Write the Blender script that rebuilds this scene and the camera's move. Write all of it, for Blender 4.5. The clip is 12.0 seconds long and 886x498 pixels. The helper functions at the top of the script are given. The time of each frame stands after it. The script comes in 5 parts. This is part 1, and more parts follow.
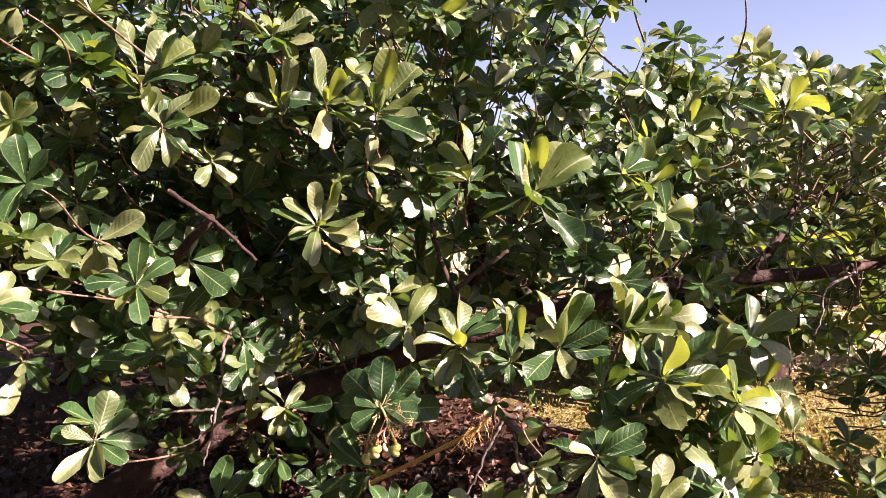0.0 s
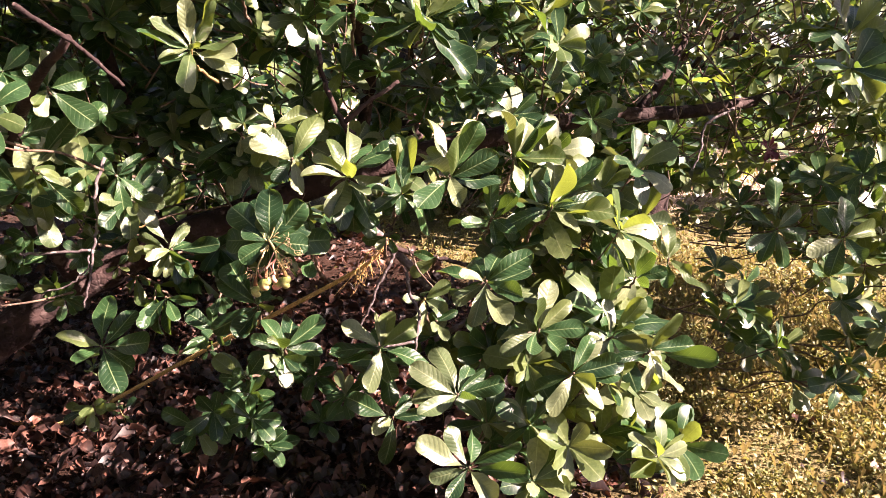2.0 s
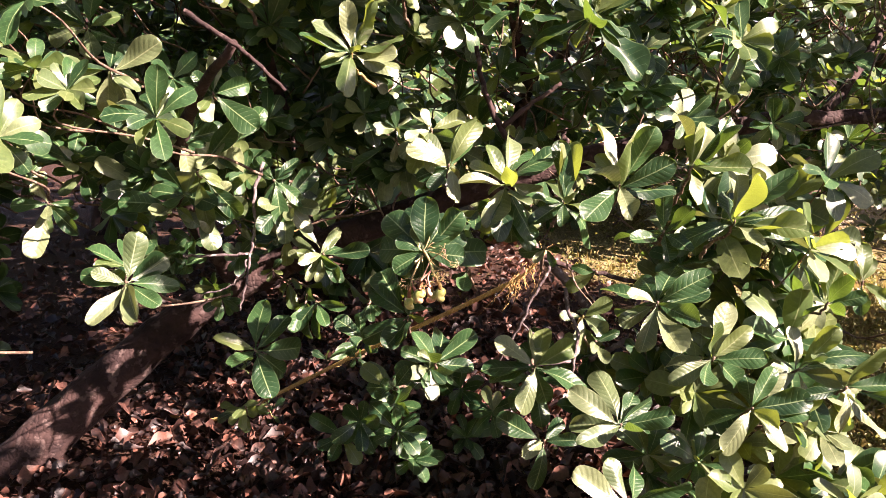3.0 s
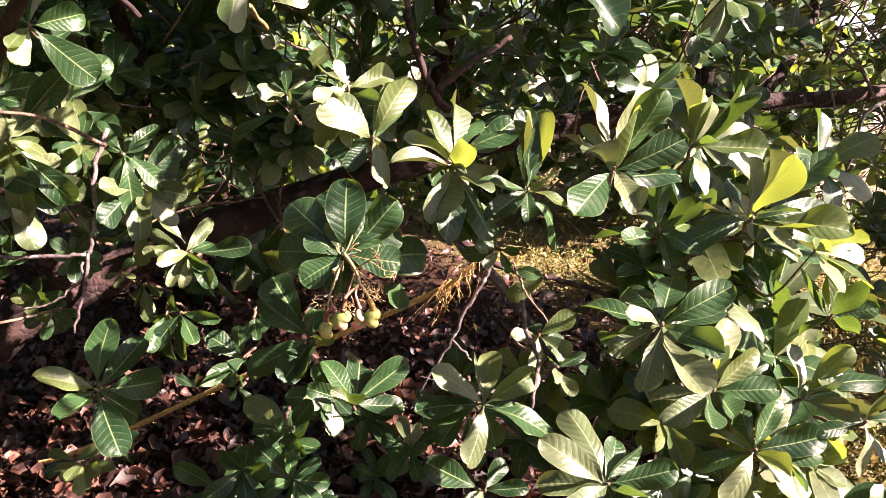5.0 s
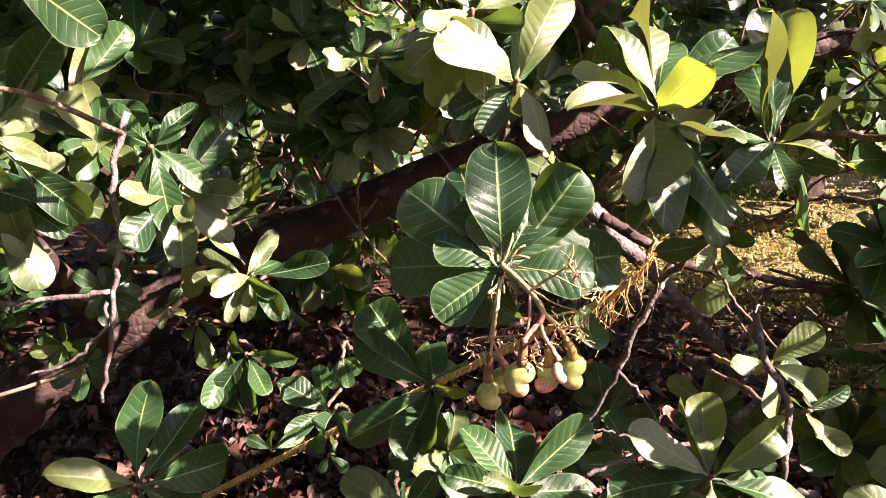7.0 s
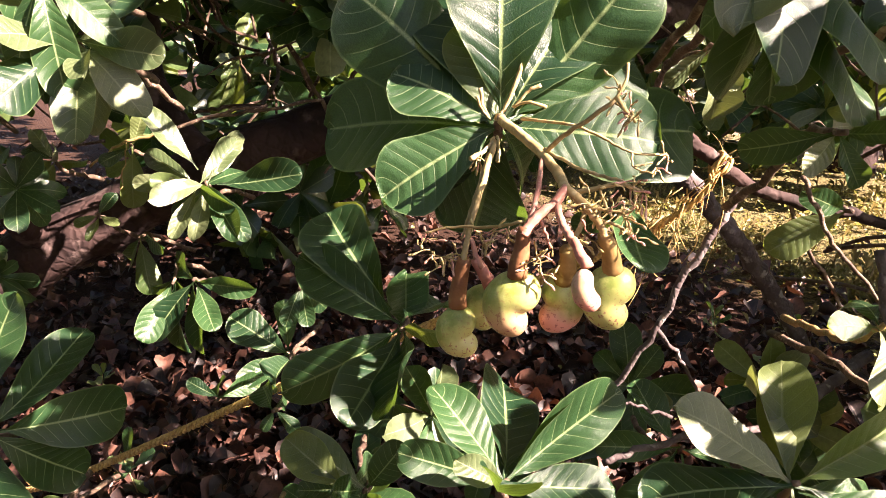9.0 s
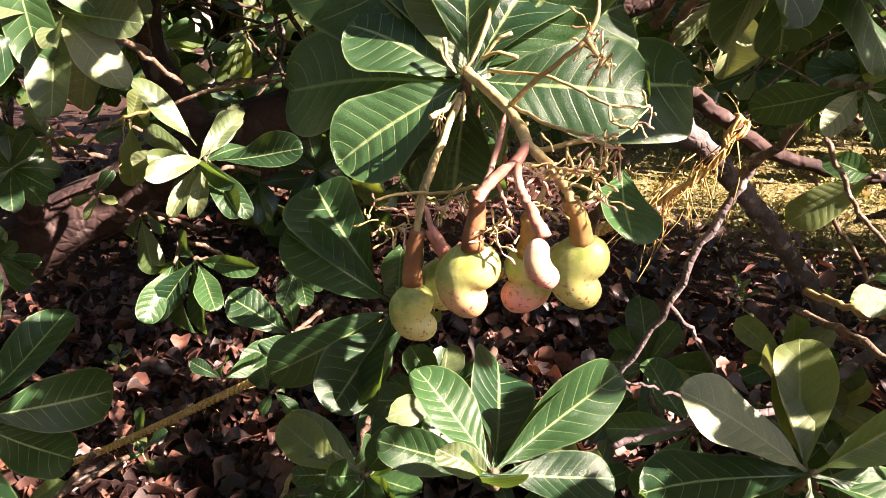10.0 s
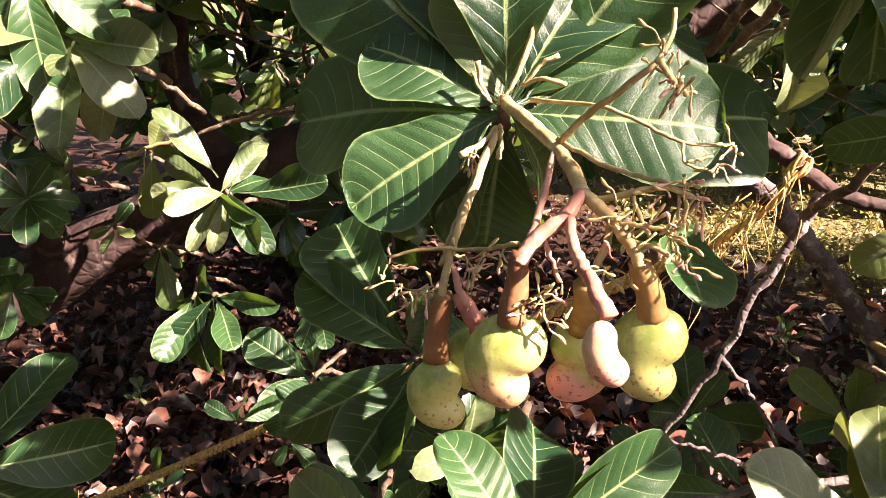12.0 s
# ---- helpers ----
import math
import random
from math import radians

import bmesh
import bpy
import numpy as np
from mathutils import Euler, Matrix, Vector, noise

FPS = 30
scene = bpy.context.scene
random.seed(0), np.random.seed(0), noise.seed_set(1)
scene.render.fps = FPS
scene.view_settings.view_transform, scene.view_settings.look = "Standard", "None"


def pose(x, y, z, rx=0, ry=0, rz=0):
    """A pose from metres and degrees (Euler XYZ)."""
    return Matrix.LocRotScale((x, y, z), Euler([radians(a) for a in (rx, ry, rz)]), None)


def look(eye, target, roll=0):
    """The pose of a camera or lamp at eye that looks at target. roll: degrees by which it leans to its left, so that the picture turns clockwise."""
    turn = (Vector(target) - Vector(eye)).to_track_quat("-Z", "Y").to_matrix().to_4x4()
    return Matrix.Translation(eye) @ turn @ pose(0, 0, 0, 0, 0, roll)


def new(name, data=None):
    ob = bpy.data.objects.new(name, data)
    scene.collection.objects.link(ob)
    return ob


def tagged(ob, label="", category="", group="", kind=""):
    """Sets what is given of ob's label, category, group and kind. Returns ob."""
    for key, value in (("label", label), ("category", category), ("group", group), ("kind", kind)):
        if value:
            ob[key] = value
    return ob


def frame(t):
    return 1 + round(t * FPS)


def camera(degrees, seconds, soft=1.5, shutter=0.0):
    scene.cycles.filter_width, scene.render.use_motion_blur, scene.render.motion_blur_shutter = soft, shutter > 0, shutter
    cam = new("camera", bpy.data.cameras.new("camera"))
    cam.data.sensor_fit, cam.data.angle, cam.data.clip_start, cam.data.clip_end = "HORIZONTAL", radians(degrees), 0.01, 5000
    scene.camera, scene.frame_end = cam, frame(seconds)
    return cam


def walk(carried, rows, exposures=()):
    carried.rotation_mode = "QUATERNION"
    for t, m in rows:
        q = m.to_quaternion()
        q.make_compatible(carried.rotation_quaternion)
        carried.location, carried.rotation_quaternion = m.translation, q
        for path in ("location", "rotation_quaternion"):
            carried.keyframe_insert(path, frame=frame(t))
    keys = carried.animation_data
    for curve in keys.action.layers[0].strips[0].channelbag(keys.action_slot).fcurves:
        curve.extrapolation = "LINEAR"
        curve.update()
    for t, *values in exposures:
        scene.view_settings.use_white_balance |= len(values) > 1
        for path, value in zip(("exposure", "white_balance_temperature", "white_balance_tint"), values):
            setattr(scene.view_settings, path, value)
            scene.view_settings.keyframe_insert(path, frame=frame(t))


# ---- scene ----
cam = camera(60.3, 12.0, soft=0.65)
ROWS = [  # seconds, x, y, z, yaw, pitch, roll
    (0.0, 0.0365, 0.0356, 1.4658, 1.09, -2.99, -0.44),
    (0.5, 0.0555, 0.0321, 1.4602, -5.78, -3.62, -0.44),
    (1.0, 0.0526, 0.0308, 1.4531, -11.15, -4.45, -0.33),
    (1.5, 0.0826, 0.0282, 1.4397, -9.77, -10.22, 0.07),
    (2.0, 0.0447, 0.0678, 1.4090, -6.95, -14.13, 0.20),
    (2.5, 0.0280, 0.1268, 1.4058, 1.57, -13.22, -1.04),
    (2.7, 0.0149, 0.1538, 1.4046, 4.10, -13.31, -0.98),
    (4.3, -0.1229, 0.3993, 1.3315, -4.77, -15.68, 0.63),
    (4.5, -0.1443, 0.4617, 1.3181, -5.62, -14.48, 0.14),
    (5.0, -0.1419, 0.6649, 1.3114, -7.00, -14.65, 1.98),
    (5.5, -0.1651, 0.7918, 1.2962, -5.78, -15.89, 0.77),
    (6.0, -0.2159, 0.9316, 1.2864, -7.16, -14.33, -1.20),
    (6.5, -0.2500, 1.0365, 1.2491, -9.65, -15.39, 0.55),
    (7.0, -0.2508, 1.1566, 1.1897, -2.86, -14.44, -3.37),
    (7.2, -0.2386, 1.2110, 1.1593, -2.86, -16.62, -3.23),
    (8.8, -0.1939, 1.4224, 1.0374, -1.61, -16.99, -0.68),
    (9.0, -0.1974, 1.4364, 1.0391, -1.04, -17.26, -0.10),
    (9.5, -0.1981, 1.4623, 1.0400, -0.59, -18.83, -0.02),
    (10.0, -0.1610, 1.4806, 1.0213, 1.25, -18.96, -1.48),
    (10.5, -0.1803, 1.4988, 1.0252, 1.22, -18.12, -0.10),
    (11.0, -0.1541, 1.5074, 1.0236, 1.77, -19.14, 0.06),
    (11.5, -0.1424, 1.5186, 1.0174, 3.85, -18.23, -1.74),
    (12.0, -0.1628, 1.5474, 1.0134, 3.53, -16.63, -1.44),
]


def facing(x, y, z, yaw, pitch):
    """A point two metres ahead of the eye."""
    a, e = radians(yaw), radians(pitch)
    return (x - 2 * math.sin(a) * math.cos(e), y + 2 * math.cos(a) * math.cos(e), z + 2 * math.sin(e))


walk(cam, [(t, look((x, y, z), facing(x, y, z, yaw, pitch), roll)) for t, x, y, z, yaw, pitch, roll in ROWS], [(0.0, 2.67, 7400, 39), (2.5, 2.91, 7050, 37), (6.0, 2.97, 7050, 36), (9.0, 3.15, 7200, 31), (12.0, 3.15, 7300, 30)])

# ---------------------------------------------------------------- light
SUN_DIR = Vector((0.745, -0.30, 0.57)).normalized()
world = bpy.data.worlds.new("world")
scene.world = world
world.use_nodes = True
wn = world.node_tree
sky = wn.nodes.new("ShaderNodeTexSky")
sky.sky_type = "NISHITA"
sky.sun_disc = False
sky.sun_elevation = math.asin(SUN_DIR.z)
sky.sun_rotation = math.atan2(SUN_DIR.x, SUN_DIR.y)
sky.altitude = 1500
sky.air_density, sky.dust_density, sky.ozone_density = 0.8, 3.0, 0.4
wn.nodes["Background"].inputs["Strength"].default_value = 0.040
wn.links.new(sky.outputs["Color"], wn.nodes["Background"].inputs["Color"])
sun_data = bpy.data.lights.new("sun", "SUN")
sun_data.energy, sun_data.angle, sun_data.color = 5.0, radians(0.55), (1.0, 0.93, 0.80)
sun = new("sun", sun_data)
sun.matrix_world = look(SUN_DIR * 40, (0, 0, 0))


# ---------------------------------------------------------------- materials
def node_material(name):
    m = bpy.data.materials.new(name)
    m.use_nodes = True
    t = m.node_tree
    b = t.nodes["Principled BSDF"]

    def add(kind, **values):
        n = t.nodes.new(kind)
        for key, value in values.items():
            n.inputs[key].default_value = value
        return n
    return m, t, b, add


def math_node(t, op, a, b=None, c=None):
    n = t.nodes.new("ShaderNodeMath")
    n.operation = op
    for k, v in enumerate((a, b, c)):
        if v is None:
            continue
        if isinstance(v, (int, float)):
            n.inputs[k].default_value = v
        else:
            t.links.new(v, n.inputs[k])
    return n.outputs[0]


def smooth(t, value, lo, hi, a=0.0, b=1.0):
    n = t.nodes.new("ShaderNodeMapRange")
    n.interpolation_type = "SMOOTHSTEP"
    t.links.new(value, n.inputs["Value"])
    for key, v in (("From Min", lo), ("From Max", hi), ("To Min", a), ("To Max", b)):
        n.inputs[key].default_value = v
    return n.outputs["Result"]


def mixed(t, factor, a, b):
    n = t.nodes.new("ShaderNodeMix")
    n.data_type = "RGBA"
    for key, v in ((0, factor), (6, a), (7, b)):
        if isinstance(v, (int, float)):
            n.inputs[key].default_value = v
        elif isinstance(v, tuple):
            n.inputs[key].default_value = (*v, 1)
        else:
            t.links.new(v, n.inputs[key])
    return n.outputs[2]


def leaf_material(name, dark, light, vein, glow, rough=0.40, thin=0.16, joined=False, veins=10.0, gloss=0.42, tones=(0.2, 1.1)):
    """A leaf blade: u runs from stalk to tip, v across with the midrib at one half."""
    m, t, b, add = node_material(name)
    uv = t.nodes.new("ShaderNodeUVMap")
    sep = t.nodes.new("ShaderNodeSeparateXYZ")
    t.links.new(uv.outputs["UV"], sep.inputs[0])
    u, v = sep.outputs[0], sep.outputs[1]
    side = math_node(t, "ABSOLUTE", math_node(t, "MULTIPLY_ADD", v, 2.0, -1.0))
    if joined:
        rnd = t.nodes.new("ShaderNodeNewGeometry").outputs["Random Per Island"]
    else:
        rnd = t.nodes.new("ShaderNodeObjectInfo").outputs["Random"]
    coord = t.nodes.new("ShaderNodeTexCoord").outputs["Object"]
    big = add("ShaderNodeTexNoise", Scale=17.0, Detail=3.0)
    t.links.new(coord, big.inputs["Vector"])
    fine = add("ShaderNodeTexNoise", Scale=240.0, Detail=2.0)
    t.links.new(coord, fine.inputs["Vector"])
    tone = mixed(t, smooth(t, math_node(t, "ADD", math_node(t, "MULTIPLY", rnd, 0.75), math_node(t, "MULTIPLY", big.outputs["Fac"], 0.5)), *tones), dark, light)
    # midrib and side veins, which sweep forward to the margin
    mid = smooth(t, math_node(t, "MULTIPLY_ADD", u, 0.035, side), 0.035, 0.085, 1.0, 0.0)
    along = math_node(t, "MULTIPLY", math_node(t, "SUBTRACT", u, math_node(t, "MULTIPLY", math_node(t, "POWER", side, 1.25), 0.15)), veins)
    band = math_node(t, "ABSOLUTE", math_node(t, "SUBTRACT", math_node(t, "FRACT", along), 0.5))
    lateral = smooth(t, band, 0.008, 0.042, 1.0, 0.0)
    fade = smooth(t, side, 0.55, 0.98, 1.0, 0.0)
    lateral = math_node(t, "MULTIPLY", lateral, math_node(t, "MULTIPLY", fade, 0.45 if joined else 0.72))
    ribs = math_node(t, "MAXIMUM", mid, lateral)
    colour = mixed(t, ribs, tone, vein)
    mottle = add("ShaderNodeTexNoise", Scale=95.0, Detail=4.0, Roughness=0.65)
    t.links.new(coord, mottle.inputs["Vector"])
    colour = mixed(t, smooth(t, mottle.outputs["Fac"], 0.4, 0.65, 0.0, 0.4), colour, tuple(0.55 * q for q in dark))
    spots = smooth(t, fine.outputs["Fac"], 0.66, 0.74, 0.0, 0.35)
    colour = mixed(t, spots, colour, (0.20, 0.16, 0.06))
    margin = smooth(t, side, 0.93, 1.0, 0.0, 0.4)
    colour = mixed(t, margin, colour, vein)
    t.links.new(colour, b.inputs["Base Color"])
    b.inputs["Roughness"].default_value = rough
    b.inputs["Specular IOR Level"].default_value = gloss
    bump = add("ShaderNodeBump", Strength=0.5, Distance=0.0016)
    swell = math_node(t, "SUBTRACT", smooth(t, band, 0.0, 0.5), math_node(t, "MULTIPLY", ribs, 0.6))
    height = math_node(t, "MULTIPLY_ADD", mottle.outputs["Fac"], 0.45, math_node(t, "MULTIPLY", swell, 0.0 if joined else 0.45))
    t.links.new(height, bump.inputs["Height"])
    t.links.new(bump.outputs["Normal"], b.inputs["Normal"])
    tr = t.nodes.new("ShaderNodeBsdfTranslucent")
    lit = mixed(t, smooth(t, mottle.outputs["Fac"], 0.3, 0.7, 0.0, 0.45), glow, tuple(0.55 * q for q in glow))
    t.links.new(mixed(t, math_node(t, "MULTIPLY", ribs, 0.6), lit, tuple(0.45 * q for q in glow)), tr.inputs["Color"])
    mix = t.nodes.new("ShaderNodeMixShader")
    mix.inputs[0].default_value = thin
    t.links.new(b.outputs[0], mix.inputs[1])
    t.links.new(tr.outputs[0], mix.inputs[2])
    t.links.new(mix.outputs[0], t.nodes["Material Output"].inputs["Surface"])
    return m


GREEN = dict(dark=(0.007, 0.028, 0.012), light=(0.027, 0.073, 0.024), vein=(0.22, 0.30, 0.13), glow=(0.15, 0.26, 0.03))
# yellower copy of GREEN, backlight through the blade put into its colour
LIME = dict(dark=(0.045, 0.085, 0.026), light=(0.13, 0.165, 0.060), vein=(0.30, 0.34, 0.15), glow=(0.27, 0.34, 0.04))
# pale copy of GREEN with the sun's sheen put into its colour
SUN_PALE = dict(dark=(0.050, 0.080, 0.032), light=(0.15, 0.175, 0.085), vein=(0.27, 0.30, 0.155), glow=(0.26, 0.30, 0.06))
leaf_green = leaf_material("leaf_green", **GREEN, rough=0.33, gloss=0.36, thin=0.24)
leaf_lime = leaf_material("leaf_lime", **LIME, rough=0.36, thin=0.40, gloss=0.55)
leaf_sun_pale = leaf_material("leaf_sun_pale", **SUN_PALE, rough=0.38, thin=0.16, gloss=0.62)
mass_green = leaf_material("foliage_green", **GREEN, rough=0.33, gloss=0.36, thin=0.24, joined=True)
mass_lime = leaf_material("foliage_lime", **LIME, rough=0.36, thin=0.40, gloss=0.55, joined=True)
mass_sun_pale = leaf_material("foliage_sun_pale", **SUN_PALE, rough=0.38, thin=0.16, gloss=0.62, joined=True)
litter_mat = leaf_material("dead_leaf", (0.012, 0.005, 0.005), (0.22, 0.092, 0.064), (0.12, 0.055, 0.042), (0.16, 0.05, 0.02), rough=0.5, thin=0.08, joined=True, veins=5.0, gloss=0.45, tones=(0.5, 1.15))
weed_mat = leaf_material("weed_leaf", (0.040, 0.060, 0.016), (0.34, 0.315, 0.12), (0.34, 0.31, 0.14), (0.36, 0.33, 0.07), rough=0.5, thin=0.35, joined=True, veins=5.0)
straw_mat = leaf_material("straw", (0.16, 0.12, 0.045), (0.40, 0.31, 0.14), (0.36, 0.29, 0.14), (0.32, 0.24, 0.08), rough=0.6, thin=0.25, joined=True, veins=2.0)
red_mat = leaf_material("red_leaf", (0.09, 0.012, 0.018), (0.20, 0.03, 0.05), (0.22, 0.07, 0.07), (0.25, 0.02, 0.03), rough=0.5, thin=0.15)


def bark_material(name, dark, light, lichen, scale=14.0, rough=0.85, depth=0.004):
    m, t, b, add = node_material(name)
    coord = t.nodes.new("ShaderNodeTexCoord").outputs["Object"]
    big = add("ShaderNodeTexNoise", Scale=scale, Detail=6.0, Roughness=0.65)
    crack = add("ShaderNodeTexVoronoi", Scale=scale * 5)
    crack.feature = "DISTANCE_TO_EDGE"
    spot = add("ShaderNodeTexNoise", Scale=scale * 2.6, Detail=4.0)
    for n in (big, crack, spot):
        t.links.new(coord, n.inputs["Vector"])
    c = mixed(t, smooth(t, big.outputs["Fac"], 0.35, 0.68), dark, light)
    c = mixed(t, smooth(t, spot.outputs["Fac"], 0.56, 0.66, 0.0, 0.8), c, lichen)
    t.links.new(c, b.inputs["Base Color"])
    b.inputs["Roughness"].default_value = rough
    b.inputs["Specular IOR Level"].default_value = 0.25
    bump = add("ShaderNodeBump", Strength=0.9, Distance=depth)
    t.links.new(math_node(t, "ADD", math_node(t, "MULTIPLY", smooth(t, crack.outputs["Distance"], 0.0, 0.25), 0.35), big.outputs["Fac"]), bump.inputs["Height"])
    t.links.new(bump.outputs["Normal"], b.inputs["Normal"])
    return m


bark = bark_material("bark", (0.016, 0.008, 0.008), (0.048, 0.026, 0.023), (0.10, 0.068, 0.062), 9.0)
bark_grey = bark_material("bark_grey", (0.060, 0.042, 0.042), (0.15, 0.12, 0.12), (0.27, 0.24, 0.23), 22.0, 0.85, 0.002)
twig_mat = bark_material("twig_bark", (0.055, 0.033, 0.024), (0.15, 0.10, 0.07), (0.26, 0.20, 0.15), 40.0, 0.7, 0.001)
young_twig = bark_material("young_twig", (0.22, 0.13, 0.06), (0.36, 0.24, 0.10), (0.30, 0.31, 0.12), 60.0, 0.5, 0.0008)


def ground_material():
    m, t, b, add = node_material("ground")
    coord = t.nodes.new("ShaderNodeTexCoord").outputs["Object"]
    sep = t.nodes.new("ShaderNodeSeparateXYZ")
    t.links.new(coord, sep.inputs[0])
    big = add("ShaderNodeTexNoise", Scale=0.55, Detail=4.0)
    mid = add("ShaderNodeTexNoise", Scale=7.0, Detail=5.0)
    fine = add("ShaderNodeTexNoise", Scale=70.0, Detail=5.0, Roughness=0.7)
    for n in (big, mid, fine):
        t.links.new(coord, n.inputs["Vector"])
    soil = mixed(t, smooth(t, fine.outputs["Fac"], 0.3, 0.7), (0.016, 0.007, 0.005), (0.060, 0.029, 0.019))
    grass = mixed(t, smooth(t, fine.outputs["Fac"], 0.35, 0.65), (0.045, 0.040, 0.014), (0.24, 0.19, 0.085))
    sand = mixed(t, smooth(t, fine.outputs["Fac"], 0.3, 0.7), (0.34, 0.23, 0.17), (0.52, 0.38, 0.30))
    wander = math_node(t, "MULTIPLY_ADD", big.outputs["Fac"], 0.9, -0.45)
    side = math_node(t, "ADD", math_node(t, "MULTIPLY_ADD", sep.outputs[1], -0.35, math_node(t, "SUBTRACT", sep.outputs[0], 0.05)), wander)
    behind = math_node(t, "ADD", math_node(t, "MULTIPLY_ADD", sep.outputs[1], 0.55, math_node(t, "MULTIPLY_ADD", sep.outputs[0], 1.3, -3.75)), wander)
    c = mixed(t, smooth(t, math_node(t, "MAXIMUM", side, behind), -0.3, 0.35), soil, grass)
    c = mixed(t, math_node(t, "MULTIPLY", smooth(t, math_node(t, "MULTIPLY_ADD", sep.outputs[0], 0.6, math_node(t, "MULTIPLY_ADD", sep.outputs[1], 0.5, math_node(t, "MULTIPLY", big.outputs["Fac"], 6.0))), 8.3, 9.3), smooth(t, mid.outputs["Fac"], 0.3, 0.6, 0.45, 1.0)), c, sand)
    t.links.new(c, b.inputs["Base Color"])
    b.inputs["Roughness"].default_value = 0.95
    b.inputs["Specular IOR Level"].default_value = 0.15
    bump = add("ShaderNodeBump", Strength=1.0, Distance=0.02)
    t.links.new(math_node(t, "ADD", mid.outputs["Fac"], fine.outputs["Fac"]), bump.inputs["Height"])
    t.links.new(bump.outputs["Normal"], b.inputs["Normal"])
    return m


ground_mat = ground_material()


# ---------------------------------------------------------------- helpers for meshes
def part(name, mesh, parent=None, label=""):
    ob = new(name, mesh)
    ob.parent = parent
    if label:
        tagged(ob, label)
    return ob


def thing(name, label, category, place=(0, 0, 0), group="", kind=""):
    ob = new(name)
    ob.empty_display_size = 0.05
    ob.location = place
    return tagged(ob, label, category, group, kind)


def blade_arrays(n_long, n_wide, bend=0.10, fold=0.14, wave=0.02, twist=0.0, stalk=0.09, seed=0, lean=0.0, ragged=0.0):
    """An obovate leaf one metre long and one metre wide: points, faces, uv."""
    rs = np.random.RandomState(seed)
    ph = rs.rand(4) * 6.28
    pts, uvs, faces = [], [], []
    for i in range(n_long + 1):
        u = 1 - (1 - i / n_long) ** 1.55
        s = max(0.0, (u - stalk) / (1 - stalk))
        s = min(1.0, s)
        w = 0.90 * s ** 0.85 * math.sqrt(max(0.0, 1 - s ** 2.4)) if s > 0 else 0.0
        w = max(w, 0.026 * (1 - u) + 0.006)
        for j in range(n_wide + 1):
            v = 2 * j / n_wide - 1
            edge = 1 + ragged * math.sin(11 * u + ph[3] + 3 * v) * abs(v)
            x = v * w * edge + lean * u * u
            z = fold * abs(v) * w * 2 * (0.8 if v > 0 else 1.0) - bend * u * u + wave * math.sin(9 * u + ph[0] + (1.4 if v > 0 else 0)) * abs(v) * (u ** 0.5) + wave * 0.5 * math.sin(5 * u + ph[1])
            a = twist * u
            pts.append((x * math.cos(a) - z * math.sin(a), u * (1 - 0.12 * bend * u), x * math.sin(a) + z * math.cos(a)))
            uvs.append((u, v * 0.5 + 0.5))
    k = n_wide + 1
    for i in range(n_long):
        for j in range(n_wide):
            faces.append((i * k + j, i * k + j + 1, (i + 1) * k + j + 1, (i + 1) * k + j))
    return np.array(pts), np.array(faces), np.array(uvs)


def mesh_from(name, pts, faces, mats, uvs=None, index=None):
    me = bpy.data.meshes.new(name)
    me.from_pydata([tuple(p) for p in pts.tolist()] if hasattr(pts, "tolist") else pts, [], faces.tolist() if hasattr(faces, "tolist") else faces)
    if uvs is not None:
        layer = me.uv_layers.new(name="UVMap")
        loops = np.empty(len(me.loops), dtype=np.int32)
        me.loops.foreach_get("vertex_index", loops)
        layer.data.foreach_set("uv", np.asarray(uvs, dtype=np.float32)[loops].ravel())
    for m in (mats if isinstance(mats, (list, tuple)) else [mats]):
        me.materials.append(m)
    if index is not None:
        me.polygons.foreach_set("material_index", np.asarray(index, dtype=np.int32))
    me.polygons.foreach_set("use_smooth", np.ones(len(me.polygons), dtype=bool))
    me.update()
    return me


def tube_arrays(path, radii, sides=7, lumps=0.0, seed=0):
    """A closed, tapering tube along a smooth path."""
    rs = np.random.RandomState(seed)
    p = np.array(path, float)
    n = len(p)
    tan = np.gradient(p, axis=0)
    tan /= np.linalg.norm(tan, axis=1)[:, None] + 1e-9
    ref = np.array((0.0, 0.0, 1.0)) if abs(tan[0][2]) < 0.9 else np.array((1.0, 0.0, 0.0))
    pts, faces = [], []
    side = np.cross(tan[0], ref)
    side /= np.linalg.norm(side)
    for i in range(n):
        side = side - tan[i] * (side @ tan[i])
        side /= np.linalg.norm(side) + 1e-9
        up = np.cross(side, tan[i])
        for k in range(sides):
            a = 2 * math.pi * k / sides
            r = radii[i] * (1 + lumps * (rs.rand() - 0.5) * 2)
            pts.append(p[i] + r * (math.cos(a) * side + math.sin(a) * up))
    for i in range(n - 1):
        for k in range(sides):
            k2 = (k + 1) % sides
            faces.append((i * sides + k, i * sides + k2, (i + 1) * sides + k2, (i + 1) * sides + k))
    faces.append(tuple(reversed(range(sides))))
    faces.append(tuple(range((n - 1) * sides, n * sides)))
    return pts, faces


def spline(points, steps=6):
    """Points along a smooth curve through the given ones."""
    p = [np.array(q, float) for q in points]
    p = [2 * p[0] - p[1]] + p + [2 * p[-1] - p[-2]]
    out = []
    for i in range(1, len(p) - 2):
        for s in range(steps):
            t = s / steps
            out.append(0.5 * (2 * p[i] + (p[i + 1] - p[i - 1]) * t + (2 * p[i - 1] - 5 * p[i] + 4 * p[i + 1] - p[i + 2]) * t * t + (3 * p[i] - p[i - 1] - 3 * p[i + 1] + p[i + 2]) * t ** 3))
    out.append(p[-2])
    return np.array(out)


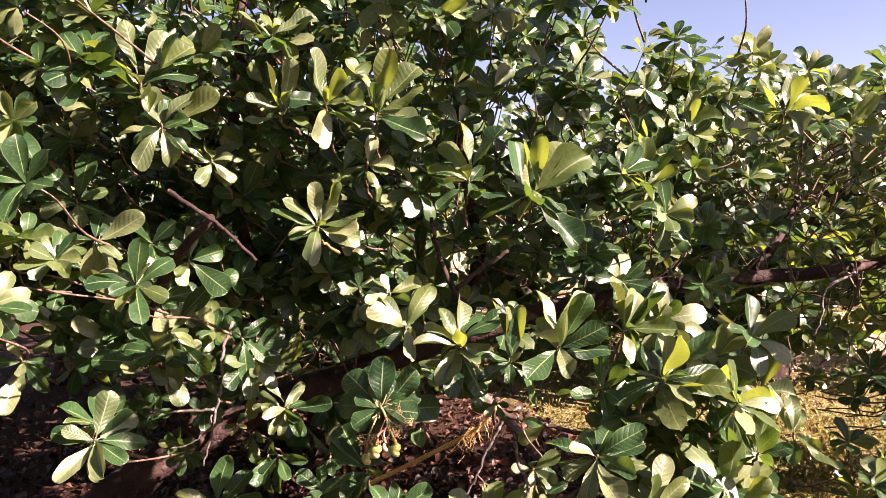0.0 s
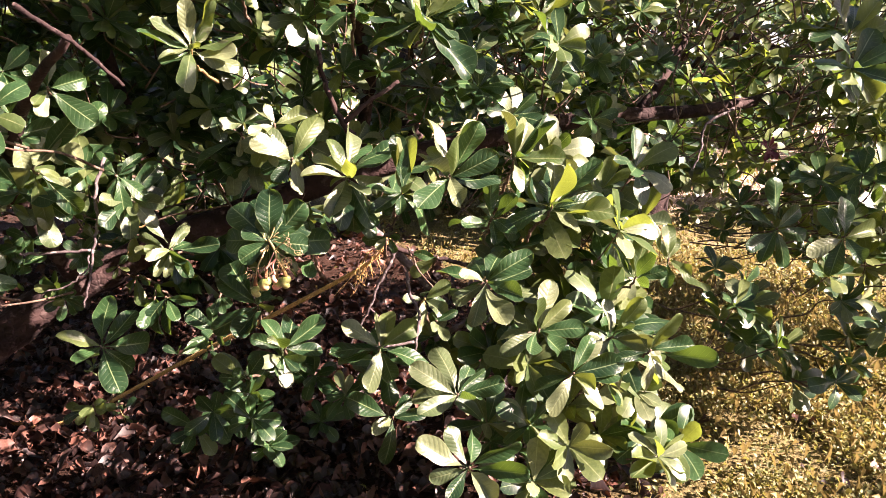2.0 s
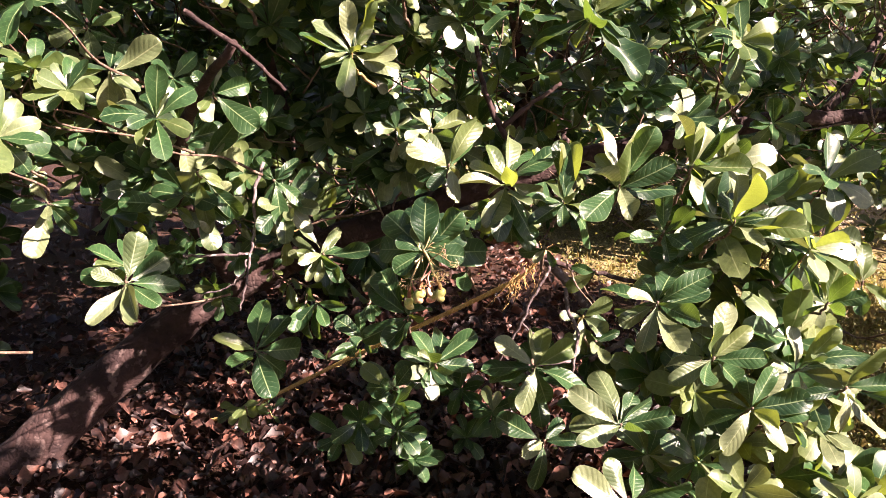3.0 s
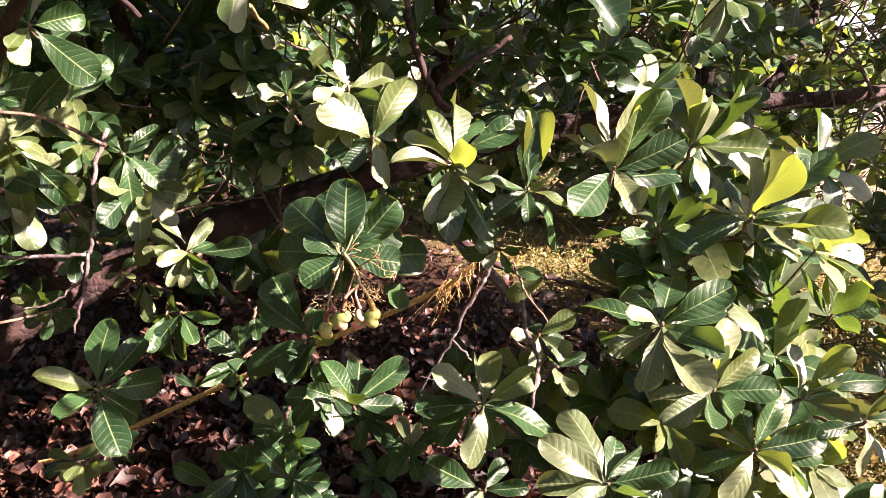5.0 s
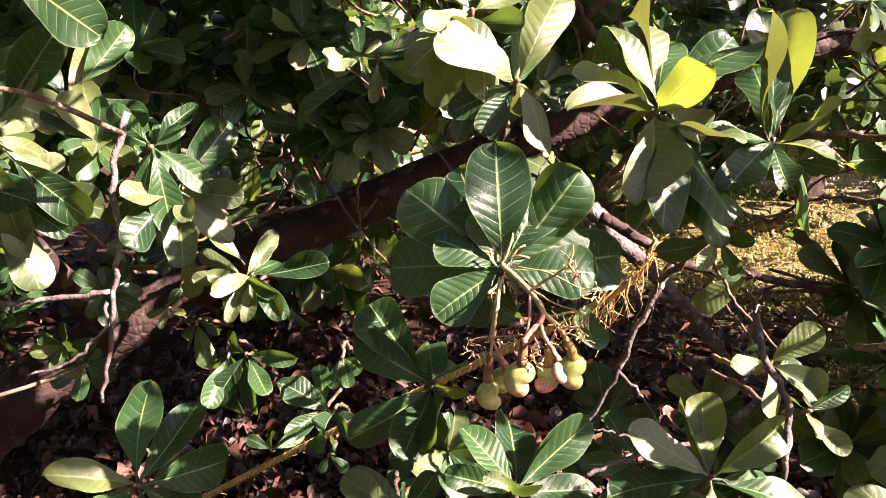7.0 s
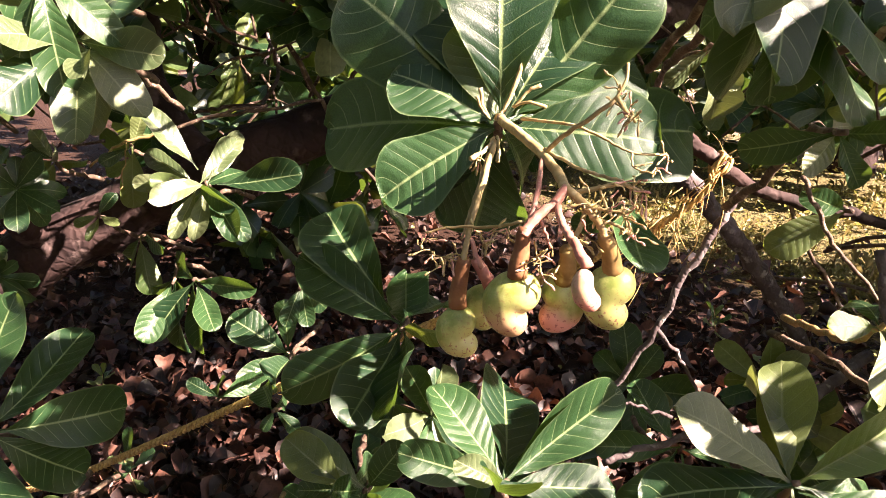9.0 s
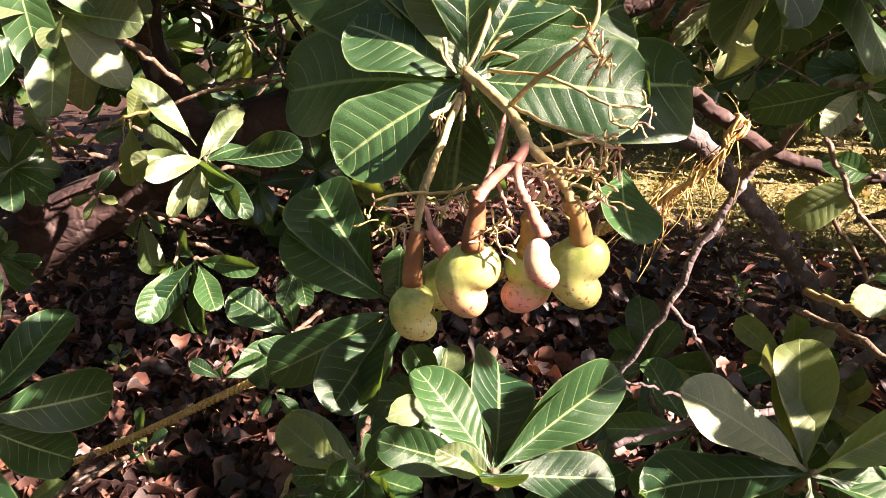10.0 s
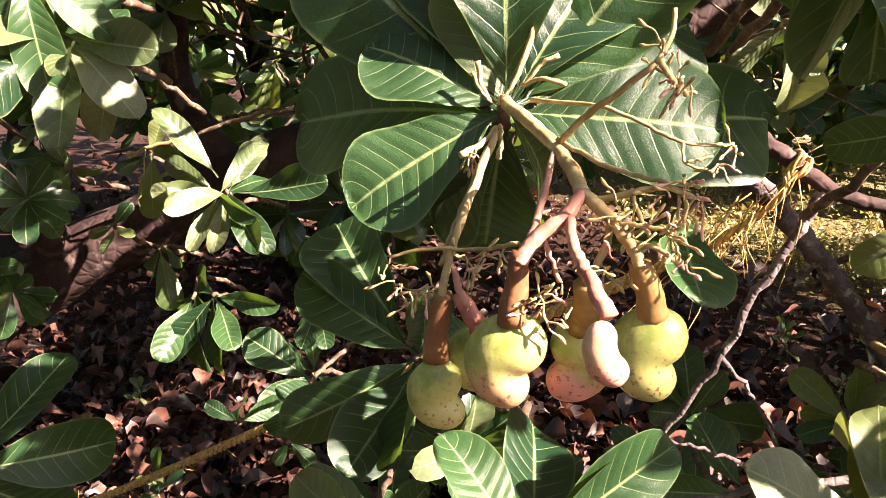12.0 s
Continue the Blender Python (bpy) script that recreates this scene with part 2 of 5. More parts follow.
def branch_mesh(name, points, r0, r1, mat, sides=9, lumps=0.08, steps=6, wiggle=0.0, seed=0, power=1.0):
    path = spline(points, steps)
    rs = np.random.RandomState(seed + 5)
    if wiggle:
        path[1:-1] += (rs.rand(len(path) - 2, 3) - 0.5) * 2 * wiggle
    f = np.linspace(0, 1, len(path)) ** power
    pts, faces = tube_arrays(path, r0 + (r1 - r0) * f, sides, lumps, seed)
    return mesh_from(name, np.array(pts), faces, mat)


def frame_of(direction, up):
    """Axes of a leaf: across, along, upper side."""
    y = np.array(direction, float)
    y /= np.linalg.norm(y)
    z = np.array(up, float)
    z = z - y * (z @ y)
    if np.linalg.norm(z) < 1e-3:
        z = np.array((0.3, 0.2, 0.9)) - y * (np.array((0.3, 0.2, 0.9)) @ y)
    z /= np.linalg.norm(z)
    return np.cross(y, z), y, z


def heading(az, el):
    """A direction: degrees from +y towards +x, and degrees up."""
    a, e = radians(az), radians(el)
    return np.array((math.sin(a) * math.cos(e), math.cos(a) * math.cos(e), math.sin(e)))


# ---------------------------------------------------------------- ground
def build_ground():
    rings = [0.0, 0.5, 1, 1.5, 2, 2.5, 3, 3.5, 4, 4.6, 5.3, 6, 7, 8.5, 10, 13, 17, 25, 40, 80, 200, 800, 3000]
    pts, faces, sides = [], [], 72
    for r in rings:
        for k in range(sides):
            a = 2 * math.pi * k / sides
            x, y = r * math.cos(a), 2.5 + r * math.sin(a)
            near = 1.0 if r < 12 else 0.0
            z = near * (0.035 * noise.noise((x * 0.9, y * 0.9, 0.0)) + 0.018 * noise.noise((x * 3.1, y * 3.1, 4.0)))
            pts.append((x, y, z - 0.02))
    for i in range(len(rings) - 1):
        for k in range(sides):
            k2 = (k + 1) % sides
            faces.append((i * sides + k, (i + 1) * sides + k, (i + 1) * sides + k2, i * sides + k2))
    g = part("ground", mesh_from("ground", np.array(pts), faces, ground_mat))
    tagged(g, "brown soil under dead leaves, passing into dry sunlit grass", "ground", kind="structure")


build_ground()


# ---------------------------------------------------------------- joined leaves
class Mass:
    """Collects many leaves into one mesh."""

    def __init__(self):
        self.p, self.f, self.u, self.m, self.n = [], [], [], [], 0

    def leaf(self, tpl, origin, frame3, length, width, slot):
        pts, faces, uvs = tpl
        x, y, z = frame3
        w = np.array(origin) + np.outer(pts[:, 0] * width, x) + np.outer(pts[:, 1] * length, y) + np.outer(pts[:, 2] * length, z)
        self.p.append(w)
        self.f.append(faces + self.n)
        self.u.append(uvs)
        self.m.append(np.full(len(faces), slot))
        self.n += len(pts)

    def mesh(self, name, mats):
        return mesh_from(name, np.concatenate(self.p), np.concatenate(self.f), mats, np.concatenate(self.u), np.concatenate(self.m))


COARSE = [blade_arrays(6, 2, bend=b, fold=f, wave=w, twist=tw, seed=k) for k, (b, f, w, tw) in enumerate(((0.05, 0.06, 0.03, 0.1), (0.22, -0.06, 0.04, -0.2), (-0.10, 0.10, 0.04, 0.25), (0.38, 0.04, 0.05, 0.0), (0.14, 0.18, 0.04, -0.35)))]
FAR = [blade_arrays(4, 2, bend=b, fold=f, wave=w, twist=tw, seed=k) for k, (b, f, w, tw) in enumerate(((0.05, 0.06, 0.03, 0.1), (0.22, -0.06, 0.04, -0.2), (-0.10, 0.10, 0.04, 0.25), (0.38, 0.04, 0.05, 0.0), (0.14, 0.18, 0.04, -0.35)))]
FLAT = [blade_arrays(n, w, bend=b, fold=f, wave=0.09, twist=tw, seed=k + 9, stalk=0.04, lean=0.1 * tw, ragged=0.22) for n, w in ((4, 2), (6, 3)) for k, (b, f, tw) in enumerate(((0.28, 0.24, 0.4), (-0.24, 0.42, -0.8), (0.18, 0.18, 1.0), (-0.42, 0.32, 0.3)))]


def rosette_dirs(rs, axis, n, lo=35, hi=95):
    """Directions of leaves round a shoot's end, spiralling from young ones along the axis to older ones spread wide."""
    ax = np.array(axis, float)
    ax /= np.linalg.norm(ax)
    s, _, _ = frame_of(ax, (0.2, 0.1, 1.0))
    q = np.cross(s, ax)
    a0 = rs.rand() * 6.28
    out = []
    for k in range(n):
        a = a0 + k * 2.399 + (rs.rand() - 0.5) * 0.5
        th = radians(lo + (hi - lo) * (k + 0.5) / n + (rs.rand() - 0.5) * 16)
        out.append(math.cos(th) * ax + math.sin(th) * (math.cos(a) * s + math.sin(a) * q))
    return out


def mass_rosette(mass, rs, centre, axis, n=9, size=0.12, lime=0.25, pale_share=0.2, shapes=COARSE):
    kind = rs.rand()
    for d in rosette_dirs(rs, axis, n):
        d = d + np.array((0, 0, -0.12)) * rs.rand()
        L = size * (0.72 + 0.5 * rs.rand())
        r = rs.rand()
        slot = 1 if r < lime * (1.7 if kind < 0.4 else 0.5) else (2 if r > 1 - pale_share else 0)
        up = np.array(axis) + 0.35 * (rs.rand(3) - 0.5)
        mass.leaf(shapes[rs.randint(len(shapes))], np.array(centre) + 0.004 * (rs.rand(3) - 0.5), frame_of(d, up), L, L * (0.40 + 0.12 * rs.rand()), slot)


# ---------------------------------------------------------------- the fruiting cashew tree
tree = thing("cashew_tree", "cashew tree with low leafy boughs reaching to the ground", "tree", (-1.45, 2.75, 0.0))


def on_tree(name, mesh, label="", owner=None):
    """Hangs a mesh given in world places under the tree or one of its parts, whose own origin stays the world's."""
    ob = part(name, mesh, owner or tree, label)
    ob.matrix_parent_inverse = (owner.matrix_world if owner else Matrix.Translation(tree.location)).inverted()
    return ob


FINE = [blade_arrays(14, 6, bend=b, fold=f, wave=w, twist=tw, seed=20 + k, lean=le, ragged=0.06) for k, (b, f, w, tw, le) in enumerate((
    (0.16, 0.06, 0.050, 0.10, 0.03), (0.30, 0.10, 0.060, -0.22, -0.07), (-0.16, 0.08, 0.055, 0.28, 0.05), (0.48, -0.06, 0.060, 0.12, 0.02),
    (0.22, 0.20, 0.050, -0.40, 0.08), (0.08, -0.08, 0.065, 0.05, -0.08), (-0.26, 0.14, 0.055, -0.18, 0.03), (0.20, 0.04, 0.070, 0.5, 0.06), (0.24, 0.03, 0.046, -0.10, -0.05)))]
LEAF_MESH = {(k, m): mesh_from("leaf", *FINE[k][:2], mat, FINE[k][2]) for k in range(len(FINE)) for m, mat in enumerate((leaf_green, leaf_lime, leaf_sun_pale))}
shoot_rs = np.random.RandomState(4)
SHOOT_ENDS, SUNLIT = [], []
near_mass = Mass()
CALM = (0, 1, 1, 2, 3, 4, 5, 6, 8)
KINDS = ("", "yellow-green leaf with backlight in its colour", "pale grey-green leaf with sun sheen in its colour")


def shoot(place, aim, leaves, wide=0.50, extra=0, sway=0.55, shapes=CALM):
    """A leafy shoot: its end, the way it points (az, el), each leaf's az, el, length in mm and kind, and how many older leaves stand behind."""
    rs = shoot_rs
    SHOOT_ENDS.append(place)
    c, ax = np.array(place), heading(*aim)
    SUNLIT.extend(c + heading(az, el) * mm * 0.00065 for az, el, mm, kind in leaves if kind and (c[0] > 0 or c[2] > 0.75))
    inner = c - ax * 0.05
    root = c + np.array((0.06 * (rs.rand() - 0.5), 0.20 + 0.10 * rs.rand(), -0.04 - 0.10 * rs.rand()))
    path = [c + ax * 0.006, inner, 0.5 * (inner + root) + 0.02 * (rs.rand(3) - 0.5), root]
    stem = on_tree("shoot", branch_mesh("shoot", path, 0.0030, 0.0050, young_twig if rs.rand() < 0.06 else twig_mat, 7, 0.12, 5, 0.003, rs.randint(999)))
    for az, el, mm, kind in leaves:
        L = min(mm / 1000, 0.140)
        slip = min(0.03, mm / 1000 - L)
        x, y, zz = frame_of(heading(az, el), ax + sway * (rs.rand(3) - 0.5) + (0.0, 0.15, 0.3)[kind] * np.array(SUN_DIR))
        ob = part("leaf", LEAF_MESH[rs.choice(shapes), kind], stem, KINDS[kind])
        w = L * wide * (0.72 + 0.18 * rs.rand())
        base = c - ax * 0.010 * rs.rand() + slip * heading(az, el)
        ob.matrix_parent_inverse = Matrix.Identity(4)
        ob.matrix_basis = Matrix(((x[0] * w, y[0] * L, zz[0] * L, base[0]), (x[1] * w, y[1] * L, zz[1] * L, base[1]), (x[2] * w, y[2] * L, zz[2] * L, base[2]), (0, 0, 0, 1)))
    for d in rosette_dirs(rs, ax, extra, 45, 110):
        L = 0.001 * leaves[0][2] * (0.60 + 0.35 * rs.rand())
        near_mass.leaf(FINE[rs.randint(len(FINE))], c - ax * 0.03 * rs.rand(), frame_of(d, ax + 0.5 * (rs.rand(3) - 0.5)), L, L * 0.40, rs.choice((0, 0, 0, 0, 1, 2)))
    return stem


# leaning trunk and its great limb
on_tree("trunk", branch_mesh("trunk", [(-1.75, 2.55, -0.06), (-1.50, 2.68, 0.20), (-1.12, 2.86, 0.50), (-0.72, 2.95, 0.70)], 0.10, 0.056, bark, 18, 0.025, 7, 0.008, 1), "leaning dark trunk with rough grey-brown bark")
on_tree("limb", branch_mesh("limb", [(-0.76, 2.94, 0.685), (-0.38, 3.0, 0.83), (0.15, 3.08, 0.99), (0.62, 3.12, 1.10), (1.03, 3.15, 1.17), (1.6, 3.22, 1.20), (2.3, 3.4, 1.30)], 0.060, 0.020, bark, 16, 0.03, 7, 0.006, 2), "long horizontal limb in dark bark")
on_tree("limb", branch_mesh("limb", [(1.25, 3.18, 1.19), (1.45, 3.3, 1.42), (1.58, 3.5, 1.62), (1.7, 3.7, 1.80)], 0.022, 0.004, bark, 10, 0.08, 6, 0.008, 3))
on_tree("limb", branch_mesh("limb", [(-0.62, 2.96, 0.735), (-0.76, 3.02, 0.90), (-0.77, 3.06, 1.15), (-0.80, 2.9, 1.6), (-0.7, 2.7, 2.2)], 0.034, 0.016, bark, 10, 0.08, 6, 0.008, 4))
on_tree("limb", branch_mesh("limb", [(0.05, 3.06, 0.97), (0.12, 2.9, 1.3), (0.05, 2.7, 1.7), (0.1, 2.6, 2.2)], 0.028, 0.012, bark, 9, 0.08, 6, 0.008, 5))
on_tree("limb", branch_mesh("limb", [(-0.95, 2.9, 0.60), (-1.0, 2.6, 0.95), (-0.85, 2.3, 1.25), (-0.6, 2.0, 1.45)], 0.035, 0.010, bark, 9, 0.08, 6, 0.006, 6))

# grey and dark branches low on the sunny side
on_tree("branch", branch_mesh("branch", [(0.083, 2.471, 0.907), (0.123, 2.473, 0.854), (0.171, 2.477, 0.803), (0.225, 2.479, 0.750), (0.265, 2.483, 0.700), (0.314, 2.480, 0.632), (0.365, 2.474, 0.553)], 0.0165, 0.0120, bark_grey, 9, 0.10, 6, 0.003, 7), "grey-barked low branch")
on_tree("branch", branch_mesh("branch", [(0.057, 2.308, 0.925), (0.127, 2.313, 0.881), (0.177, 2.321, 0.843), (0.255, 2.332, 0.816), (0.345, 2.345, 0.794), (0.491, 2.359, 0.747)], 0.0095, 0.0060, bark, 9, 0.10, 6, 0.003, 8), "dark branch with a rope tied to it")
on_tree("branch", branch_mesh("branch", [(0.177, 2.320, 0.840), (0.155, 2.325, 0.791), (0.122, 2.326, 0.731), (0.090, 2.331, 0.654), (0.038, 2.348, 0.546), (0.020, 2.353, 0.497)], 0.0060, 0.0030, bark_grey, 9, 0.10, 6, 0.003, 9))
on_tree("branch", branch_mesh("branch", [(0.090, 2.331, 0.654), (0.138, 2.364, 0.595), (0.183, 2.390, 0.518), (0.216, 2.398, 0.450)], 0.0030, 0.0018, bark_grey, 9, 0.10, 6, 0.003, 10))
on_tree("branch", branch_mesh("branch", [(0.242, 2.333, 0.819), (0.275, 2.333, 0.756), (0.339, 2.332, 0.664)], 0.0030, 0.0022, twig_mat, 9, 0.10, 6, 0.003, 11))
on_tree("branch", branch_mesh("branch", [(0.297, 2.342, 0.535), (0.352, 2.369, 0.554), (0.421, 2.407, 0.576)], 0.0080, 0.0090, bark_grey, 9, 0.10, 6, 0.003, 12))
on_tree("branch", branch_mesh("branch", [(-0.702, 3.088, 0.833), (-0.642, 3.111, 0.842), (-0.562, 3.132, 0.845)], 0.0040, 0.0045, twig_mat, 9, 0.10, 6, 0.003, 13))
on_tree("branch", branch_mesh("branch", [(-0.562, 3.132, 0.845), (-0.530, 3.176, 0.913), (-0.563, 3.246, 0.993)], 0.0050, 0.0040, bark_grey, 9, 0.10, 6, 0.003, 14))

# the fruiting shoot
shoot((-0.154, 1.895, 0.976), (180, 30), [(-65, 0, 140, 0), (-107, -23, 86, 0), (-55, -45, 91, 0), (-14, -60, 110, 0), (28, -40, 111, 0), (108, -1, 97, 0), (67, -6, 162, 0), (-3, 84, 132, 0), (-38, 60, 124, 0), (-68, 43, 130, 0), (58, 52, 111, 0), (88, 47, 130, 0), (65, 18, 111, 0), (-79, 31, 77, 0), (-54, 68, 66, 1)], wide=0.68, sway=0.15, shapes=(0, 5, 8))
# shoots round it, close to the eye at the walk's end
shoot((-0.227, 2.178, 0.722), (185, 10), [(-88, 35, 136, 0), (-129, -17, 135, 0), (-155, -30, 135, 0), (174, -25, 128, 0), (153, 4, 68, 1), (20, 7, 122, 0), (-57, 45, 162, 0), (2, 13, 122, 0)], wide=0.56)
shoot((-0.139, 1.971, 0.673), (180, 40), [(-48, 51, 102, 0), (13, 25, 138, 0), (55, 24, 108, 0), (-83, 15, 89, 0), (-132, 40, 60, 2), (74, -14, 96, 0), (55, 20, 120, 0), (-165, 23, 96, 0)], wide=0.52)
shoot((-0.642, 2.112, 0.642), (180, 35), [(12, 69, 144, 0), (-128, 38, 120, 1), (60, -7, 143, 0), (148, -38, 143, 0), (-169, -9, 135, 0), (29, 22, 135, 0), (-140, 0, 67, 0), (50, -47, 135, 0)], wide=0.54)
shoot((0.112, 1.991, 0.654), (178, 50), [(-86, 42, 125, 2), (13, 23, 125, 1), (88, 34, 126, 1), (-89, -8, 127, 0), (112, -10, 146, 0), (-166, -26, 113, 2), (83, -71, 112, 0), (3, 30, 125, 2), (-97, 8, 138, 0), (94, -10, 137, 0)], wide=0.52)
shoot((-0.575, 2.713, 0.763), (175, 30), [(-116, 60, 170, 2), (31, 41, 119, 2), (80, 0, 155, 0), (-153, 3, 119, 2), (-176, -40, 102, 2), (148, -26, 119, 0), (-68, -39, 119, 0), (100, -54, 121, 0)], wide=0.42)
shoot((-0.594, 2.327, 1.012), (175, 25), [(-157, 14, 105, 2), (-22, 51, 105, 0), (74, 45, 137, 0), (81, -16, 99, 2), (147, -36, 84, 2), (163, -76, 117, 2), (-153, -27, 126, 0), (-88, -24, 115, 0), (112, -39, 116, 2), (-52, 26, 84, 0)])
shoot((-0.649, 2.560, 0.993), (175, 25), [(-130, -62, 129, 2), (129, -83, 84, 2), (-118, -24, 86, 2), (70, 3, 50, 2), (-71, 14, 76, 2), (-25, 36, 95, 0)], wide=0.56)
shoot((0.036, 1.992, 1.118), (172, 50), [(-76, 35, 103, 2), (-130, 15, 126, 2), (-18, 36, 140, 0), (-79, 71, 106, 1), (11, 54, 154, 2), (27, 54, 140, 0), (117, 53, 128, 0), (172, 29, 126, 1), (58, 26, 168, 0), (-162, -34, 126, 2), (157, -19, 126, 2), (63, -18, 126, 2), (143, -50, 154, 0), (158, -72, 134, 0), (-135, -10, 56, 1)], wide=0.46)
shoot((0.173, 2.004, 1.070), (170, 50), [(117, 78, 118, 0), (-69, 74, 138, 2), (-123, 88, 151, 0), (48, 72, 150, 1), (12, 68, 125, 0), (-120, 25, 100, 0), (165, 10, 100, 1), (123, -9, 93, 1), (-139, -8, 112, 0), (-175, -17, 75, 0), (91, -34, 137, 0)], wide=0.46)
shoot((0.241, 2.114, 0.747), (172, 40), [(105, 38, 93, 1), (-117, 16, 66, 1), (-178, -24, 76, 2), (131, -21, 85, 2), (4, 23, 76, 0), (77, -9, 76, 0)])
shoot((0.269, 2.058, 0.698), (165, 30), [(109, 29, 69, 0), (-170, 3, 63, 2), (152, -43, 69, 2), (11, -2, 72, 0)], wide=0.48)
shoot((-0.274, 2.398, 1.189), (175, 30), [(125, -32, 100, 1), (-113, -81, 70, 2), (94, 22, 110, 2), (-94, 10, 56, 1), (-101, -32, 186, 0)], wide=0.40)
shoot((-0.105, 2.076, 1.150), (170, 40), [(91, 64, 142, 1), (-157, 39, 120, 2), (-87, 55, 116, 2), (33, -8, 96, 2), (-101, -50, 74, 0), (162, -21, 96, 2), (-94, -14, 90, 0), (17, 27, 132, 0)])
shoot((-0.800, 2.220, 1.117), (160, 20), [(67, 45, 111, 2), (68, -20, 80, 1), (75, -39, 151, 2), (81, -51, 179, 0), (135, -79, 155, 1), (74, 51, 199, 0)], wide=0.46)
shoot((-0.058, 1.947, 0.916), (180, 10), [(-172, -31, 75, 0), (-96, -45, 45, 0)], wide=0.62)
shoot((-0.807, 2.517, 1.145), (160, 20), [(73, 60, 110, 2), (76, 47, 175, 0), (-119, 72, 100, 0), (80, -54, 141, 0), (74, -17, 137, 0)])
shoot((-0.642, 2.688, 0.594), (180, -20), [(-145, -52, 115, 0), (164, -66, 132, 0), (8, -52, 96, 0), (-54, -38, 96, 0)])
shoot((-0.411, 2.507, 0.535), (185, 10), [(-88, 38, 115, 0), (-161, -2, 86, 0), (117, -49, 56, 0)], wide=0.56)
shoot((-0.380, 2.447, 0.670), (185, -10), [(-147, -53, 62, 0), (159, -66, 62, 0), (33, -39, 62, 0)], wide=0.56)
shoot((-0.299, 2.244, 0.478), (185, 30), [(-76, 37, 104, 1), (-97, 7, 65, 0), (21, -14, 110, 0), (-176, 15, 88, 0)], wide=0.60)
shoot((-0.411, 2.365, 0.522), (180, 20), [(112, -42, 44, 0), (-138, -43, 34, 0), (-35, 12, 75, 0), (7, -8, 75, 0)], wide=0.60)
shoot((-0.552, 2.578, 0.427), (180, 20), [(68, 16, 78, 0), (-92, 32, 61, 0), (-18, 2, 80, 0)])
shoot((0.040, 1.985, 1.105), (172, 30), [(139, -75, 131, 0), (-169, -40, 140, 0), (133, -60, 155, 0), (52, -44, 154, 2), (5, -41, 126, 0)], wide=0.46)
shoot((0.138, 2.050, 0.945), (175, 10), [(-70, -17, 78, 0), (-128, -35, 48, 2), (136, -54, 50, 0), (122, 1, 44, 0)], wide=0.52)
shoot((0.094, 2.237, 1.004), (175, 10), [(137, -74, 74, 2), (-77, -41, 58, 2), (-72, 43, 45, 1), (150, -54, 56, 2), (-11, -10, 70, 0)])
# shoots on the sunny side
shoot((0.278, 1.857, 1.132), (165, 60), [(-65, 80, 154, 2), (39, 56, 150, 2), (110, 60, 159, 0), (-68, 49, 98, 2), (160, 45, 120, 1), (112, 27, 133, 0), (82, 0, 135, 0), (-64, 61, 90, 1), (-143, 36, 105, 2), (-142, -14, 135, 0), (-134, -15, 75, 0), (173, -12, 105, 2)], sway=0.95)
shoot((0.459, 1.967, 1.157), (165, 60), [(-57, 84, 132, 2), (47, 61, 126, 2), (-173, 65, 112, 1), (116, 55, 148, 0), (105, 39, 140, 0), (119, 15, 132, 1), (165, 30, 98, 0), (-63, 35, 51, 2), (176, -34, 98, 2)], wide=0.44, sway=0.95)
shoot((0.533, 1.867, 1.050), (160, 50), [(118, 49, 173, 0), (26, 60, 154, 2), (-168, 58, 140, 1), (67, 58, 140, 2), (166, 29, 112, 0), (121, 19, 127, 0), (125, 6, 162, 1), (7, 29, 112, 0), (99, -4, 140, 0), (127, -6, 145, 1), (156, -11, 112, 2), (-61, 20, 97, 2), (-108, -2, 112, 0)], wide=0.44, sway=0.95)
shoot((0.357, 1.784, 0.891), (172, 45), [(-109, 31, 75, 2), (107, 37, 134, 0), (150, 7, 113, 0), (-17, 35, 125, 0), (-65, 21, 129, 0), (-37, -16, 125, 0), (30, 31, 137, 0), (170, -39, 138, 2), (-152, -47, 112, 2), (-83, -31, 92, 2), (76, 2, 112, 0)], wide=0.46, sway=0.95)
shoot((0.392, 1.917, 1.017), (175, 45), [(5, 82, 112, 0), (108, 39, 93, 0), (-10, 5, 115, 0), (-113, -12, 92, 0), (152, -7, 92, 0), (-71, 2, 113, 0), (-5, 38, 103, 2), (173, -24, 81, 0)], sway=0.95)
shoot((0.516, 1.887, 0.724), (160, 45), [(62, 69, 143, 2), (102, 44, 118, 1), (117, 15, 124, 0), (-139, 72, 104, 1), (-70, -8, 117, 2), (-120, -15, 117, 2), (-145, -20, 104, 0), (80, -36, 117, 0)], wide=0.44, sway=0.95)
shoot((0.613, 1.884, 0.600), (165, 40), [(77, 60, 118, 0), (115, 24, 138, 0), (12, 21, 117, 0), (44, 40, 130, 2), (-142, -25, 117, 2), (142, -26, 121, 2), (145, -2, 78, 1), (114, 10, 130, 0), (-54, 14, 82, 2), (-77, -25, 120, 0)], wide=0.48, sway=0.95)
shoot((0.291, 1.779, 0.605), (172, 40), [(-24, 58, 145, 2), (33, 28, 112, 0), (106, 19, 122, 0), (-86, 38, 140, 2), (-76, -3, 124, 2), (42, 18, 98, 0), (-139, 6, 126, 2), (163, 9, 112, 0)], wide=0.48, sway=0.95)
shoot((0.318, 1.757, 0.417), (172, 40), [(-36, 55, 116, 2), (27, 30, 117, 0), (84, 32, 140, 0), (105, -1, 150, 0), (150, -21, 117, 2), (-93, -14, 105, 2), (-74, 19, 144, 2), (-116, -41, 90, 0)], sway=0.95)
